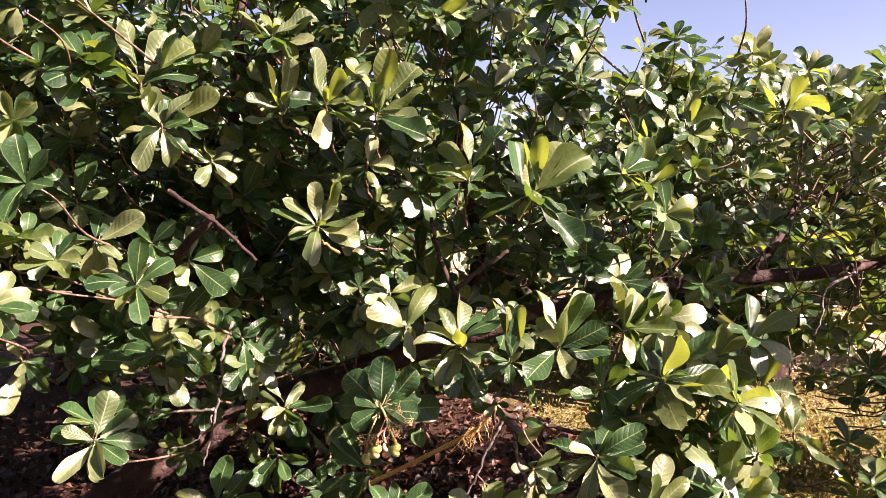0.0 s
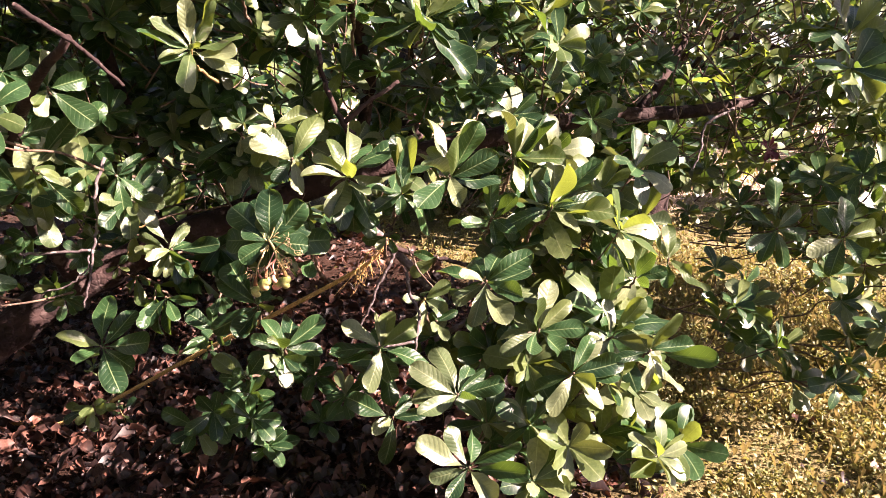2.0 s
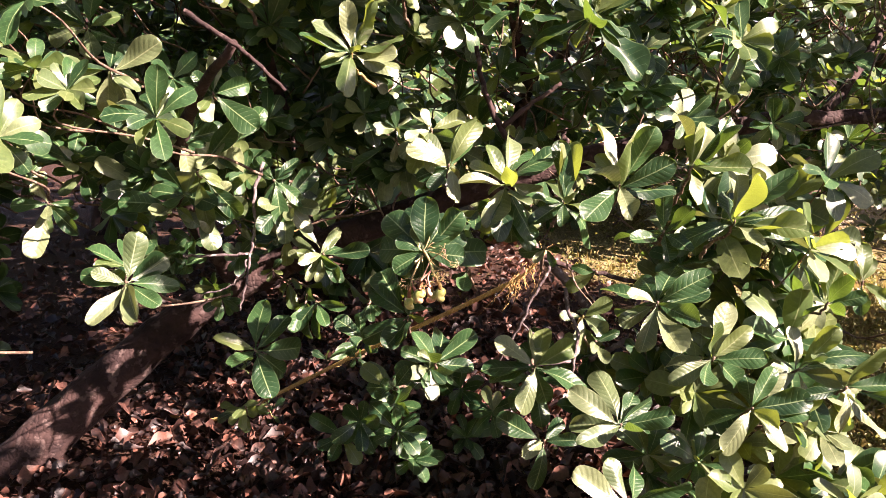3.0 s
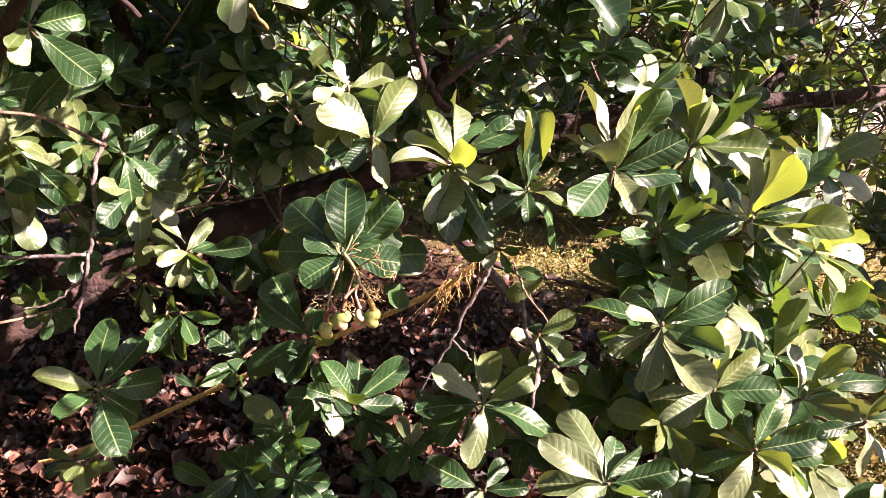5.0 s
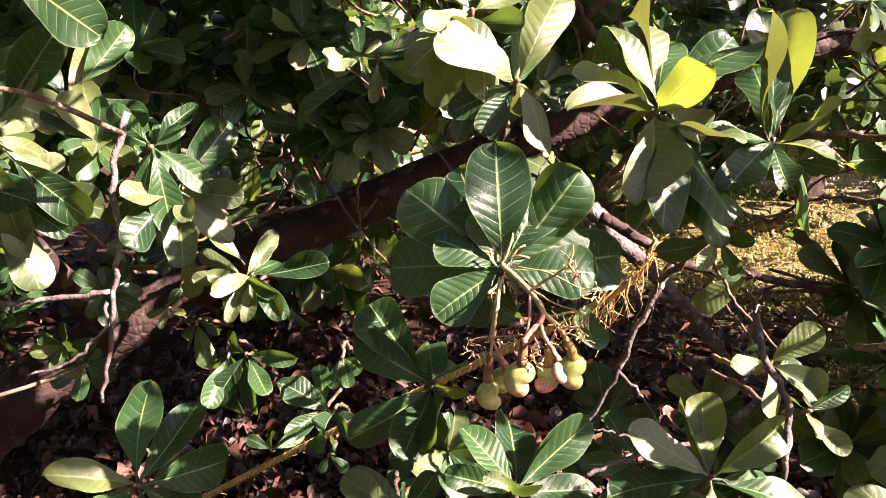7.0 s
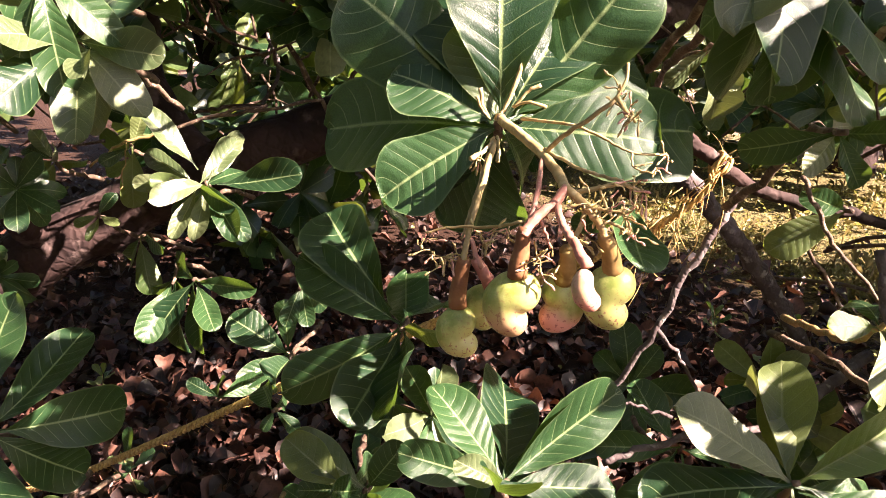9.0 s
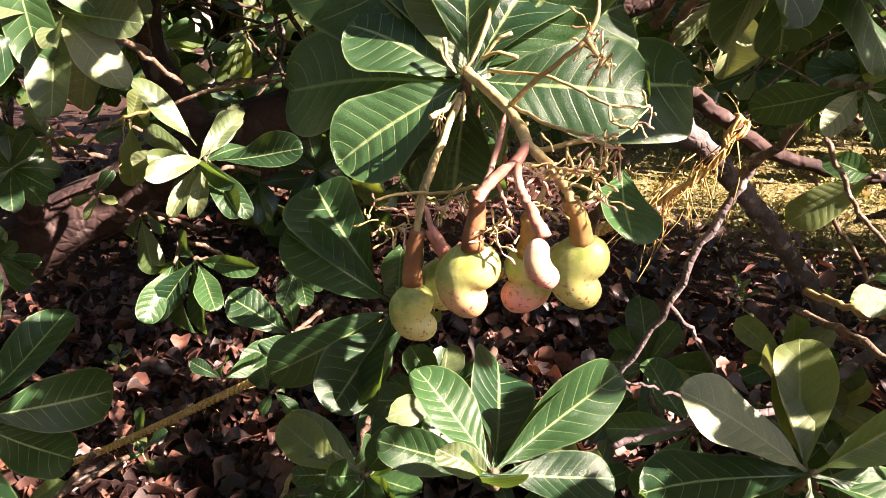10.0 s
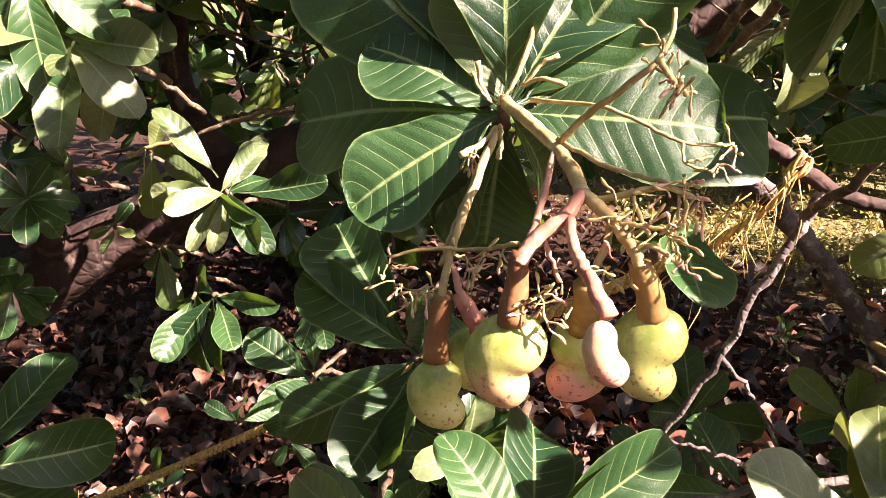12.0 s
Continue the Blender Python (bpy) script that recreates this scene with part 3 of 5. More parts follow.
shoot((0.738, 1.950, 0.672), (160, 40), [(9, 70, 110, 2), (101, 53, 140, 1), (147, 54, 91, 0), (129, 2, 143, 2), (171, -27, 130, 2), (113, 38, 158, 0), (-47, 28, 91, 0), (65, -2, 104, 0), (-128, -18, 104, 2)], wide=0.42, sway=0.95)
shoot((0.824, 2.029, 0.814), (160, 50), [(-42, 41, 58, 0), (80, 74, 147, 1), (156, 56, 108, 0), (19, 59, 108, 1), (122, 21, 92, 0), (-71, -37, 73, 0), (-176, -3, 84, 0), (-46, 38, 108, 0)], sway=0.95)
shoot((0.811, 1.863, 0.665), (165, 40), [(84, 58, 123, 1), (120, -3, 187, 0), (136, -38, 134, 2), (-23, 36, 112, 2), (-177, -37, 100, 2), (-79, -22, 92, 0), (109, 20, 117, 0)], wide=0.42, sway=0.95)
shoot((0.134, 2.317, 0.488), (172, 40), [(-117, -46, 118, 0), (101, -14, 101, 0), (169, -64, 149, 0), (-77, -8, 110, 0), (-29, 18, 110, 0)], sway=0.95)
# pale shoots on the outer flank
shoot((-0.895, 2.357, 1.195), (165, 25), [(-111, 33, 111, 2), (-118, -25, 107, 2), (120, -73, 122, 2), (75, -26, 152, 2), (38, 4, 108, 0), (-43, 37, 135, 0)], wide=0.56, extra=3)
shoot((-0.885, 2.248, 1.016), (165, 25), [(-165, -10, 115, 2), (-54, 57, 104, 2), (115, -28, 92, 2), (-114, 14, 152, 0)], wide=0.60, extra=3)
shoot((-0.812, 2.251, 1.043), (165, 25), [(68, 17, 92, 2), (76, -18, 139, 2), (136, -57, 104, 2), (126, -74, 155, 2), (60, -49, 103, 0)], extra=3)
shoot((-0.870, 1.892, 0.897), (170, 30), [(34, 67, 128, 2), (-110, 30, 86, 2), (-136, -43, 123, 2), (69, -6, 124, 0), (47, 22, 117, 2), (156, -40, 104, 2), (103, -29, 104, 0)], extra=3)
shoot((-1.012, 2.121, 1.498), (165, 30), [(-119, -9, 101, 2), (149, -44, 94, 2), (-123, 55, 130, 0), (84, 78, 142, 0), (16, 26, 135, 0), (-87, 17, 135, 0), (110, -20, 94, 0)], extra=3)
shoot((-0.914, 2.017, 1.392), (165, 30), [(-118, 5, 106, 2), (-137, -76, 113, 2), (99, -58, 108, 2), (67, -12, 79, 0), (67, 25, 135, 2), (-10, 49, 108, 0)], wide=0.54, extra=3)
shoot((-0.716, 2.157, 1.330), (165, 20), [(-168, -52, 84, 2), (79, -43, 144, 0), (72, 18, 97, 0), (-109, 44, 71, 0), (-25, 54, 96, 2)], wide=0.60, extra=3)
shoot((-1.277, 2.291, 1.017), (165, 20), [(-152, -68, 102, 2), (-153, -66, 162, 2), (62, -6, 68, 0), (163, -16, 72, 2), (118, -39, 120, 0), (-121, 6, 102, 0)], extra=3)
shoot((-0.591, 2.711, 0.757), (175, 20), [(-94, 40, 115, 2), (-103, 9, 109, 2), (63, 49, 111, 2), (-134, -60, 95, 2)], wide=0.40, extra=3)
shoot((-0.612, 2.307, 1.080), (165, 10), [(-98, 51, 90, 0), (68, 43, 94, 0), (-136, -67, 105, 0), (86, -40, 109, 0), (139, -76, 136, 0)], wide=0.48, extra=3)
# bright shoots on the crown's face
shoot((-0.790, 2.040, 1.798), (165, 60), [(-132, 49, 224, 1), (-166, 72, 223, 2), (99, 65, 165, 2), (168, 18, 105, 2), (78, 32, 145, 0), (-119, 14, 171, 0), (88, 48, 263, 0), (136, -41, 90, 1), (-125, 44, 113, 2), (85, 48, 178, 1)], wide=0.48, extra=5)
shoot((-0.719, 1.986, 1.686), (165, 45), [(-114, 1, 106, 2), (-155, -41, 117, 2), (82, 50, 135, 2), (-45, 50, 117, 2), (76, 23, 163, 1), (69, -23, 81, 0), (112, -66, 104, 2), (73, 6, 118, 0), (-49, 26, 130, 0)], extra=5)
shoot((-0.606, 2.033, 1.597), (165, 30), [(-150, -46, 84, 2), (72, -42, 81, 2), (76, 26, 80, 2), (-21, 43, 84, 1), (-111, 15, 79, 2)], extra=5)
shoot((-0.420, 2.044, 1.736), (165, 55), [(-121, 57, 119, 2), (-106, 7, 94, 2), (156, 37, 100, 1), (87, 35, 127, 0), (119, 73, 133, 2), (160, -30, 63, 1), (51, -4, 100, 0)], wide=0.44, extra=5)
shoot((-0.457, 2.104, 1.933), (165, 60), [(-120, 43, 110, 2), (-38, 66, 96, 1), (149, 25, 96, 1), (91, 38, 130, 2), (-109, 14, 82, 2), (80, 7, 72, 0)], wide=0.44, extra=5)
shoot((-0.304, 2.047, 1.743), (165, 60), [(-129, 66, 148, 2), (146, 37, 112, 1), (170, 37, 70, 1), (101, 55, 172, 1), (-61, 76, 140, 0), (79, -30, 105, 2), (-106, 22, 91, 0)], wide=0.40, extra=5)
shoot((-0.176, 2.099, 1.733), (165, 60), [(-123, 65, 163, 1), (129, 73, 170, 1), (103, 54, 178, 1), (93, 31, 143, 1), (-172, 32, 91, 0), (146, 34, 78, 1), (87, 5, 79, 1), (86, -11, 119, 2), (-97, -6, 73, 2)], extra=5)
shoot((-0.210, 2.141, 1.593), (170, 40), [(-98, -12, 74, 2), (13, 54, 85, 2), (86, 5, 78, 2), (84, -22, 63, 1), (-102, 45, 54, 0)], extra=5)
shoot((-0.323, 1.990, 1.428), (168, 45), [(-104, 48, 113, 2), (-51, 80, 108, 2), (86, 64, 129, 1), (161, 19, 60, 1), (83, 17, 126, 1), (-139, -1, 84, 2), (178, -72, 96, 2), (84, -22, 121, 2), (-104, 6, 117, 0), (82, 55, 85, 2)], wide=0.48, extra=5)
shoot((0.069, 2.144, 1.547), (168, 60), [(-104, 68, 133, 1), (157, 83, 166, 1), (108, 66, 170, 0), (-96, 48, 111, 1), (-164, 31, 78, 1), (94, 21, 75, 1), (-91, 4, 70, 2), (161, -34, 78, 0)], wide=0.48, extra=5)
shoot((0.253, 2.195, 1.509), (168, 55), [(134, 79, 212, 1), (112, 64, 223, 1), (104, 57, 137, 1), (166, 25, 84, 1), (-96, 66, 146, 1), (-155, 58, 112, 2), (98, -3, 94, 0), (-88, 34, 99, 1), (99, -28, 115, 0), (-133, -45, 84, 1)], wide=0.46, extra=5)
shoot((0.659, 2.555, 1.545), (168, 55), [(-86, 62, 147, 2), (-108, 80, 153, 1), (62, 52, 150, 0), (107, 15, 110, 1), (-144, 29, 90, 1), (105, -18, 93, 1), (180, -60, 75, 1), (-78, -6, 82, 2)], wide=0.46, extra=5)
shoot((0.820, 2.669, 1.739), (168, 60), [(-88, 60, 104, 1), (123, 63, 103, 1), (113, 29, 124, 1), (-149, -36, 90, 1), (42, 72, 135, 2), (51, 13, 120, 0)], wide=0.45, extra=5)
shoot((1.200, 2.780, 1.807), (168, 60), [(-85, 59, 189, 1), (124, 48, 134, 1), (30, 66, 150, 2), (-120, 3, 90, 1), (57, 12, 135, 1), (-73, 30, 108, 0)], wide=0.45, extra=5)
shoot((1.420, 2.780, 1.736), (168, 60), [(-78, 65, 89, 2), (125, 54, 58, 1), (119, 7, 105, 1), (-166, -39, 105, 1), (-61, -35, 65, 2), (85, 53, 150, 1)], wide=0.45, extra=5)
shoot((-0.151, 2.123, 1.235), (170, 40), [(85, 28, 97, 1), (-103, -35, 105, 2), (166, -37, 110, 2), (-114, -61, 121, 1), (31, -35, 99, 1), (-30, 31, 110, 2)], extra=5)
# shoots further in and beyond
shoot((-0.816, 2.692, 0.808), (170, 30), [(114,1,68,1), (140,12,69,2), (-171,-2,66,1), (-81,23,66,0), (-178,-35,68,1), (-63,51,66,2)])
shoot((-0.708, 2.747, 0.821), (170, 20), [(175,-71,108,1), (119,62,63,1), (-138,-17,64,0)])
shoot((-0.743, 2.661, 0.722), (170, 20), [(-102,-18,44,1), (115,-19,49,1), (-165,-54,49,1), (104,48,47,0)])
shoot((-0.673, 3.418, 0.928), (170, 20), [(-155,-72,137,1), (-127,-59,161,1), (67,72,112,1), (-171,-17,94,1), (129,38,90,1)])
shoot((-0.599, 2.669, 0.603), (180, 20), [(-128,-38,126,0), (-178,-60,128,0), (114,-5,106,0), (-43,12,100,0), (141,-42,106,0)])
shoot((-0.449, 2.672, 0.465), (180, 20), [(-90,36,118,0), (-5,85,98,0), (-114,-26,96,0), (137,-9,93,0)])
shoot((-0.279, 2.250, 0.476), (180, 30), [(-80,37,117,2), (-147,25,90,0), (176,-17,90,0), (128,53,94,0)])
shoot((-0.712, 2.744, 0.659), (180, 10), [(153,-67,106,1), (-61,-54,82,0), (121,-1,86,0)])
shoot((0.301, 2.304, 0.813), (180, 10), [(-94,-28,101,1), (-124,18,87,0)])
shoot((-0.716, 2.211, 0.426), (175, 50), [(-166,7,64,1), (127,-8,69,1), (104,3,69,1), (-102,3,66,1), (176,-6,67,1)])
shoot((-0.815, 2.422, 0.313), (175, 50), [(-80,25,68,1), (94,33,67,1), (-172,-20,68,1), (128,-42,83,1), (-116,-4,72,0)])
shoot((-0.458, 2.338, 0.274), (175, 40), [(-86,33,120,0), (88,51,91,0), (-157,-32,98,0), (138,-35,103,1), (100,-9,108,0), (-133,-1,92,0)])
shoot((0.149, 2.129, 0.378), (175, 40), [(-82,25,148,0), (-147,5,103,2), (-171,-51,132,0), (115,19,99,0), (43,21,97,0)])
shoot((1.511, 2.237, 1.476), (190, 55), [(-49,65,153,2), (60,64,130,0), (-11,74,140,2), (81,7,117,1), (78,38,121,1), (-63,19,196,0), (-169,-13,113,0), (-88,4,120,0)])
shoot((1.481, 2.095, 0.897), (190, 45), [(89,20,116,1), (-25,50,112,0), (39,69,134,0), (-99,-16,124,2), (-176,-8,112,0), (-133,-39,122,0)])
shoot((1.397, 2.315, 0.876), (190, 30), [(3,79,171,0), (-63,44,131,0), (91,39,117,0), (-103,-32,126,0), (172,-51,123,0), (99,-11,110,0), (-129,-40,121,0)])
shoot((1.048, 2.327, 0.783), (180, 55), [(46,46,99,1), (-2,15,95,2), (-53,49,150,1), (20,68,122,1), (155,-4,95,1), (128,-28,160,1), (-158,-48,110,0)])
shoot((1.115, 2.775, 0.803), (180, 55), [(42,74,164,1), (83,56,150,1), (-27,55,105,1), (108,10,129,2), (-92,29,97,1), (159,-29,100,2)])

# thin pale twigs
on_tree("branch", branch_mesh("branch", [(-0.642, 2.313, 1.131), (-0.669, 2.292, 1.047), (-0.664, 2.271, 0.968), (-0.678, 2.252, 0.891), (-0.689, 2.232, 0.813), (-0.708, 2.210, 0.724)], 0.0055, 0.0030, bark_grey, 7, 0.1, 6, 0.003, 61))
on_tree("branch", branch_mesh("branch", [(-0.878, 2.256, 0.869), (-0.829, 2.255, 0.873), (-0.756, 2.251, 0.873), (-0.685, 2.249, 0.880)], 0.0045, 0.0040, bark_grey, 7, 0.1, 6, 0.003, 62))
on_tree("branch", branch_mesh("branch", [(-0.691, 2.246, 0.864), (-0.700, 2.236, 0.826), (-0.748, 2.228, 0.786), (-0.814, 2.226, 0.768)], 0.0030, 0.0020, bark_grey, 7, 0.1, 6, 0.003, 63))
on_tree("branch", branch_mesh("branch", [(-0.508, 2.957, 1.045), (-0.451, 2.933, 0.966), (-0.389, 2.901, 0.856), (-0.285, 2.858, 0.712)], 0.0060, 0.0030, twig_mat, 7, 0.1, 6, 0.003, 64))
on_tree("branch", branch_mesh("branch", [(-0.302, 2.927, 0.969), (-0.353, 2.912, 0.904), (-0.355, 2.886, 0.804), (-0.398, 2.873, 0.745)], 0.0050, 0.0025, twig_mat, 7, 0.1, 6, 0.003, 65))
on_tree("branch", branch_mesh("branch", [(-0.636, 2.859, 0.846), (-0.535, 2.859, 0.863), (-0.396, 2.857, 0.885)], 0.0035, 0.0030, twig_mat, 7, 0.1, 6, 0.003, 66))
on_tree("branch", branch_mesh("branch", [(-0.779, 2.737, 0.787), (-0.717, 2.749, 0.827), (-0.636, 2.754, 0.846)], 0.0022, 0.0032, young_twig, 7, 0.1, 6, 0.003, 67))
on_tree("branch", branch_mesh("branch", [(-0.717, 2.749, 0.827), (-0.717, 2.738, 0.795), (-0.726, 2.723, 0.750)], 0.0015, 0.0010, young_twig, 7, 0.1, 6, 0.003, 68))
on_tree("branch", branch_mesh("branch", [(-0.653, 2.805, 0.837), (-0.574, 2.813, 0.866), (-0.485, 2.817, 0.881)], 0.0032, 0.0040, twig_mat, 7, 0.1, 6, 0.003, 69))
on_tree("branch", branch_mesh("branch", [(-0.536, 3.357, 1.060), (-0.569, 3.327, 0.973), (-0.588, 3.310, 0.923)], 0.0050, 0.0030, bark_grey, 7, 0.1, 6, 0.003, 70))
on_tree("branch", branch_mesh("branch", [(-0.584, 3.250, 0.902), (-0.552, 3.228, 0.842), (-0.558, 3.194, 0.745), (-0.596, 3.165, 0.659)], 0.0040, 0.0020, twig_mat, 7, 0.1, 6, 0.003, 71))
on_tree("branch", branch_mesh("branch", [(0.203, 2.235, 0.870), (0.226, 2.219, 0.823), (0.251, 2.205, 0.782), (0.289, 2.189, 0.735)], 0.0030, 0.0020, twig_mat, 7, 0.1, 6, 0.003, 72))
on_tree("branch", branch_mesh("branch", [(0.101, 2.271, 0.559), (0.048, 2.277, 0.575), (0.013, 2.280, 0.581)], 0.0025, 0.0015, bark_grey, 7, 0.1, 6, 0.003, 73))
on_tree("branch", branch_mesh("branch", [(0.003, 2.211, 0.534), (0.062, 2.217, 0.554), (0.121, 2.219, 0.564), (0.227, 2.222, 0.577)], 0.0040, 0.0050, bark_grey, 7, 0.1, 6, 0.003, 74))
on_tree("branch", branch_mesh("branch", [(-0.675, 1.905, 1.516), (-0.605, 1.902, 1.468), (-0.535, 1.900, 1.419), (-0.458, 1.896, 1.343)], 0.0070, 0.0040, bark, 7, 0.1, 6, 0.0015, 76))
on_tree("branch", branch_mesh("branch", [(-0.040, 2.301, 1.442), (-0.023, 2.296, 1.341), (0.028, 2.290, 1.223), (0.061, 2.288, 1.190)], 0.0060, 0.0100, bark, 7, 0.1, 6, 0.003, 77))
on_tree("branch", branch_mesh("branch", [(0.188, 2.296, 1.342), (0.112, 2.293, 1.291), (0.028, 2.290, 1.223)], 0.0050, 0.0080, bark, 7, 0.1, 6, 0.003, 78))
on_tree("branch", branch_mesh("branch", [(1.461, 2.784, 1.229), (1.354, 2.779, 1.170), (1.334, 2.758, 1.085), (1.297, 2.741, 1.008)], 0.0060, 0.0030, bark_grey, 7, 0.1, 6, 0.003, 79))
on_tree("branch", branch_mesh("branch", [(0.187, 2.051, 0.844), (0.196, 2.034, 0.787), (0.219, 2.015, 0.730), (0.202, 1.989, 0.635)], 0.0050, 0.0040, bark_grey, 7, 0.1, 6, 0.003, 80))


# ---------------------------------------------------------------- fruit
def fruit_material(name, green, pale, flush, level):
    """Shell of a young nut, with a pink flush towards its lower lobe and small brown specks."""
    m, t, b, add = node_material(name)
    coord = t.nodes.new("ShaderNodeTexCoord").outputs["Object"]
    sep = t.nodes.new("ShaderNodeSeparateXYZ")
    t.links.new(coord, sep.inputs[0])
    rnd = t.nodes.new("ShaderNodeObjectInfo").outputs["Random"]
    big = add("ShaderNodeTexNoise", Scale=70.0, Detail=3.0)
    spot = add("ShaderNodeTexNoise", Scale=620.0, Detail=3.0)
    mottle = add("ShaderNodeTexNoise", Scale=260.0, Detail=4.0, Roughness=0.7)
    for n in (big, spot, mottle):
        t.links.new(coord, n.inputs["Vector"])
    c = mixed(t, smooth(t, big.outputs["Fac"], 0.35, 0.65), green, pale)
    c = mixed(t, smooth(t, mottle.outputs["Fac"], 0.42, 0.66, 0.0, 0.7), c, pale)
    low = math_node(t, "MULTIPLY_ADD", big.outputs["Fac"], 0.010, math_node(t, "ADD", math_node(t, "MULTIPLY", sep.outputs[2], -1.0), math_node(t, "MULTIPLY", sep.outputs[0], 0.35)))
    blush = smooth(t, low, level, level + 0.011)
    c = mixed(t, math_node(t, "MULTIPLY", blush, math_node(t, "MULTIPLY_ADD", rnd, 0.55, 0.45)), c, flush)
    speck = math_node(t, "MULTIPLY", smooth(t, spot.outputs["Fac"], 0.575, 0.645), math_node(t, "MULTIPLY_ADD", blush, 0.6, 0.25))
    c = mixed(t, speck, c, (0.22, 0.055, 0.045))
    t.links.new(c, b.inputs["Base Color"])
    b.inputs["Roughness"].default_value = 0.42
    b.inputs["Subsurface Weight"].default_value = 0.2
    b.inputs["Subsurface Radius"].default_value = (0.004, 0.003, 0.0015)
    b.inputs["Subsurface Scale"].default_value = 1.0
    bump = add("ShaderNodeBump", Strength=0.25, Distance=0.0006)
    t.links.new(mottle.outputs["Fac"], bump.inputs["Height"])
    t.links.new(bump.outputs["Normal"], b.inputs["Normal"])
    return m


nut_mat = fruit_material("cashew_nut_shell", (0.22, 0.27, 0.055), (0.40, 0.41, 0.14), (0.58, 0.24, 0.20), 0.0010)
nut_green = fruit_material("green_nut_shell", (0.20, 0.26, 0.055), (0.38, 0.40, 0.13), (0.46, 0.42, 0.17), 0.0005)
nut_young = fruit_material("young_nut_shell", (0.42, 0.30, 0.18), (0.56, 0.31, 0.24), (0.56, 0.21, 0.18), -0.004)
apple_mat = bark_material("young_cashew_apple", (0.13, 0.050, 0.024), (0.25, 0.115, 0.052), (0.26, 0.17, 0.075), 45.0, 0.6, 0.0002)
apple_olive = bark_material("olive_cashew_apple", (0.20, 0.115, 0.035), (0.33, 0.20, 0.075), (0.30, 0.22, 0.08), 45.0, 0.6, 0.0002)
apple_pink = bark_material("pink_cashew_apple", (0.30, 0.10, 0.07), (0.46, 0.20, 0.15), (0.40, 0.15, 0.10), 60.0, 0.5, 0.0002)
stalk_mat = bark_material("flower_stalk", (0.25, 0.18, 0.075), (0.40, 0.30, 0.14), (0.46, 0.36, 0.20), 60.0, 0.55, 0.00015)
stalk_pink = bark_material("pink_stalk", (0.30, 0.12, 0.085), (0.46, 0.22, 0.165), (0.50, 0.32, 0.24), 70.0, 0.5, 0.00015)
bud_mat = bark_material("withered_bud", (0.28, 0.20, 0.08), (0.46, 0.38, 0.17), (0.50, 0.34, 0.24), 150.0, 0.6, 0.0001)
bud_pink = bark_material("pink_bud", (0.42, 0.17, 0.13), (0.60, 0.36, 0.28), (0.52, 0.36, 0.24), 150.0, 0.6, 0.0003)


def nut_mesh(seed, curl=150.0, bend=0.0062, thick=0.0081, top=1.08, end=0.86, name="cashew_nut", mat=None):
    """A kidney-shaped nut: a fat body curled round its hollow side (+x), the upper lobe larger than the lower."""
    balls = []
    for k in range(15):
        f = k / 14
        a = radians(180 - curl / 2 + curl * f)
        swell = top + (end - top) * f
        balls.append((np.array((bend * math.cos(a) + 0.25 * bend, 0.0, bend * math.sin(a))), thick * swell * (0.96 + 0.09 * math.sin(math.pi * f))))
    heart = np.array((-0.62 * bend, 0.0, 0.0))
    pts, faces, rows, cols = [], [], 30, 36
    for i in range(rows + 1):
        th = math.pi * i / rows
        for k in range(cols):
            a = 2 * math.pi * k / cols
            d = np.array((math.sin(th) * math.cos(a), math.sin(th) * math.sin(a), math.cos(th)))
            far = []
            for c, r in balls:
                o = heart - c
                q = (o @ d) ** 2 - o @ o + r * r
                if q > 0:
                    far.append(-(o @ d) + math.sqrt(q))
            far = np.array(far)
            reach = math.log(np.sum(np.exp(far * 2600))) / 2600 - 0.0003
            p = heart + d * reach
            p = p * (1 + 0.022 * noise.noise((p[0] * 190, p[1] * 190, p[2] * 190 + seed)))
            pts.append((p[0], p[1] * 0.94, p[2]))
    for i in range(rows):
        for k in range(cols):
            k2 = (k + 1) % cols
            faces.append((i * cols + k, (i + 1) * cols + k, (i + 1) * cols + k2, i * cols + k2))
    return mesh_from(name, np.array(pts), faces, mat or nut_mat)


NUTS = [nut_mesh(1, 160, mat=nut_green), nut_mesh(2, 150, 0.0066, 0.0082, 1.10, 0.84), nut_mesh(3, 78, 0.0110, 0.0058, 0.92, 0.98, mat=nut_young), nut_mesh(4, 165, 0.0062, 0.0082, 1.02, 0.92), nut_mesh(5, 150, 0.0066, 0.0082, 1.08, 0.88, mat=nut_green)]


def stem_part(name, points, r0, r1, mat, owner, label="", seed=0, sides=10):
    return on_tree(name, branch_mesh(name, points, r0, r1, mat, sides, 0.035, 5, 0.0004, seed), label, owner)


def bud(owner, place, direction, size, pink=False):
    """A small withered flower: a ribbed, tapering bud on the end of a stalklet."""
    p = np.array(place)
    d = np.array(direction, float)
    d /= np.linalg.norm(d)
    path = [p, p + d * size * 0.35, p + d * size * 0.7, p + d * size]
    path[1] = path[1] + np.array((0.0007, 0.0, 0.0009)) * (1 if int(p[0] * 1e5) % 2 else -1)
    pts, faces = tube_arrays(spline(path, 3), [0.0005, 0.0004, 0.00035, 0.0003, 0.00035, 0.0004, 0.0006, 0.0007, 0.0006, 0.0002], 7, 0.10, int(abs(p[0]) * 9999) % 997)
    on_tree("bud", mesh_from("bud", np.array(pts), faces, bud_pink if pink else bud_mat), "", owner)


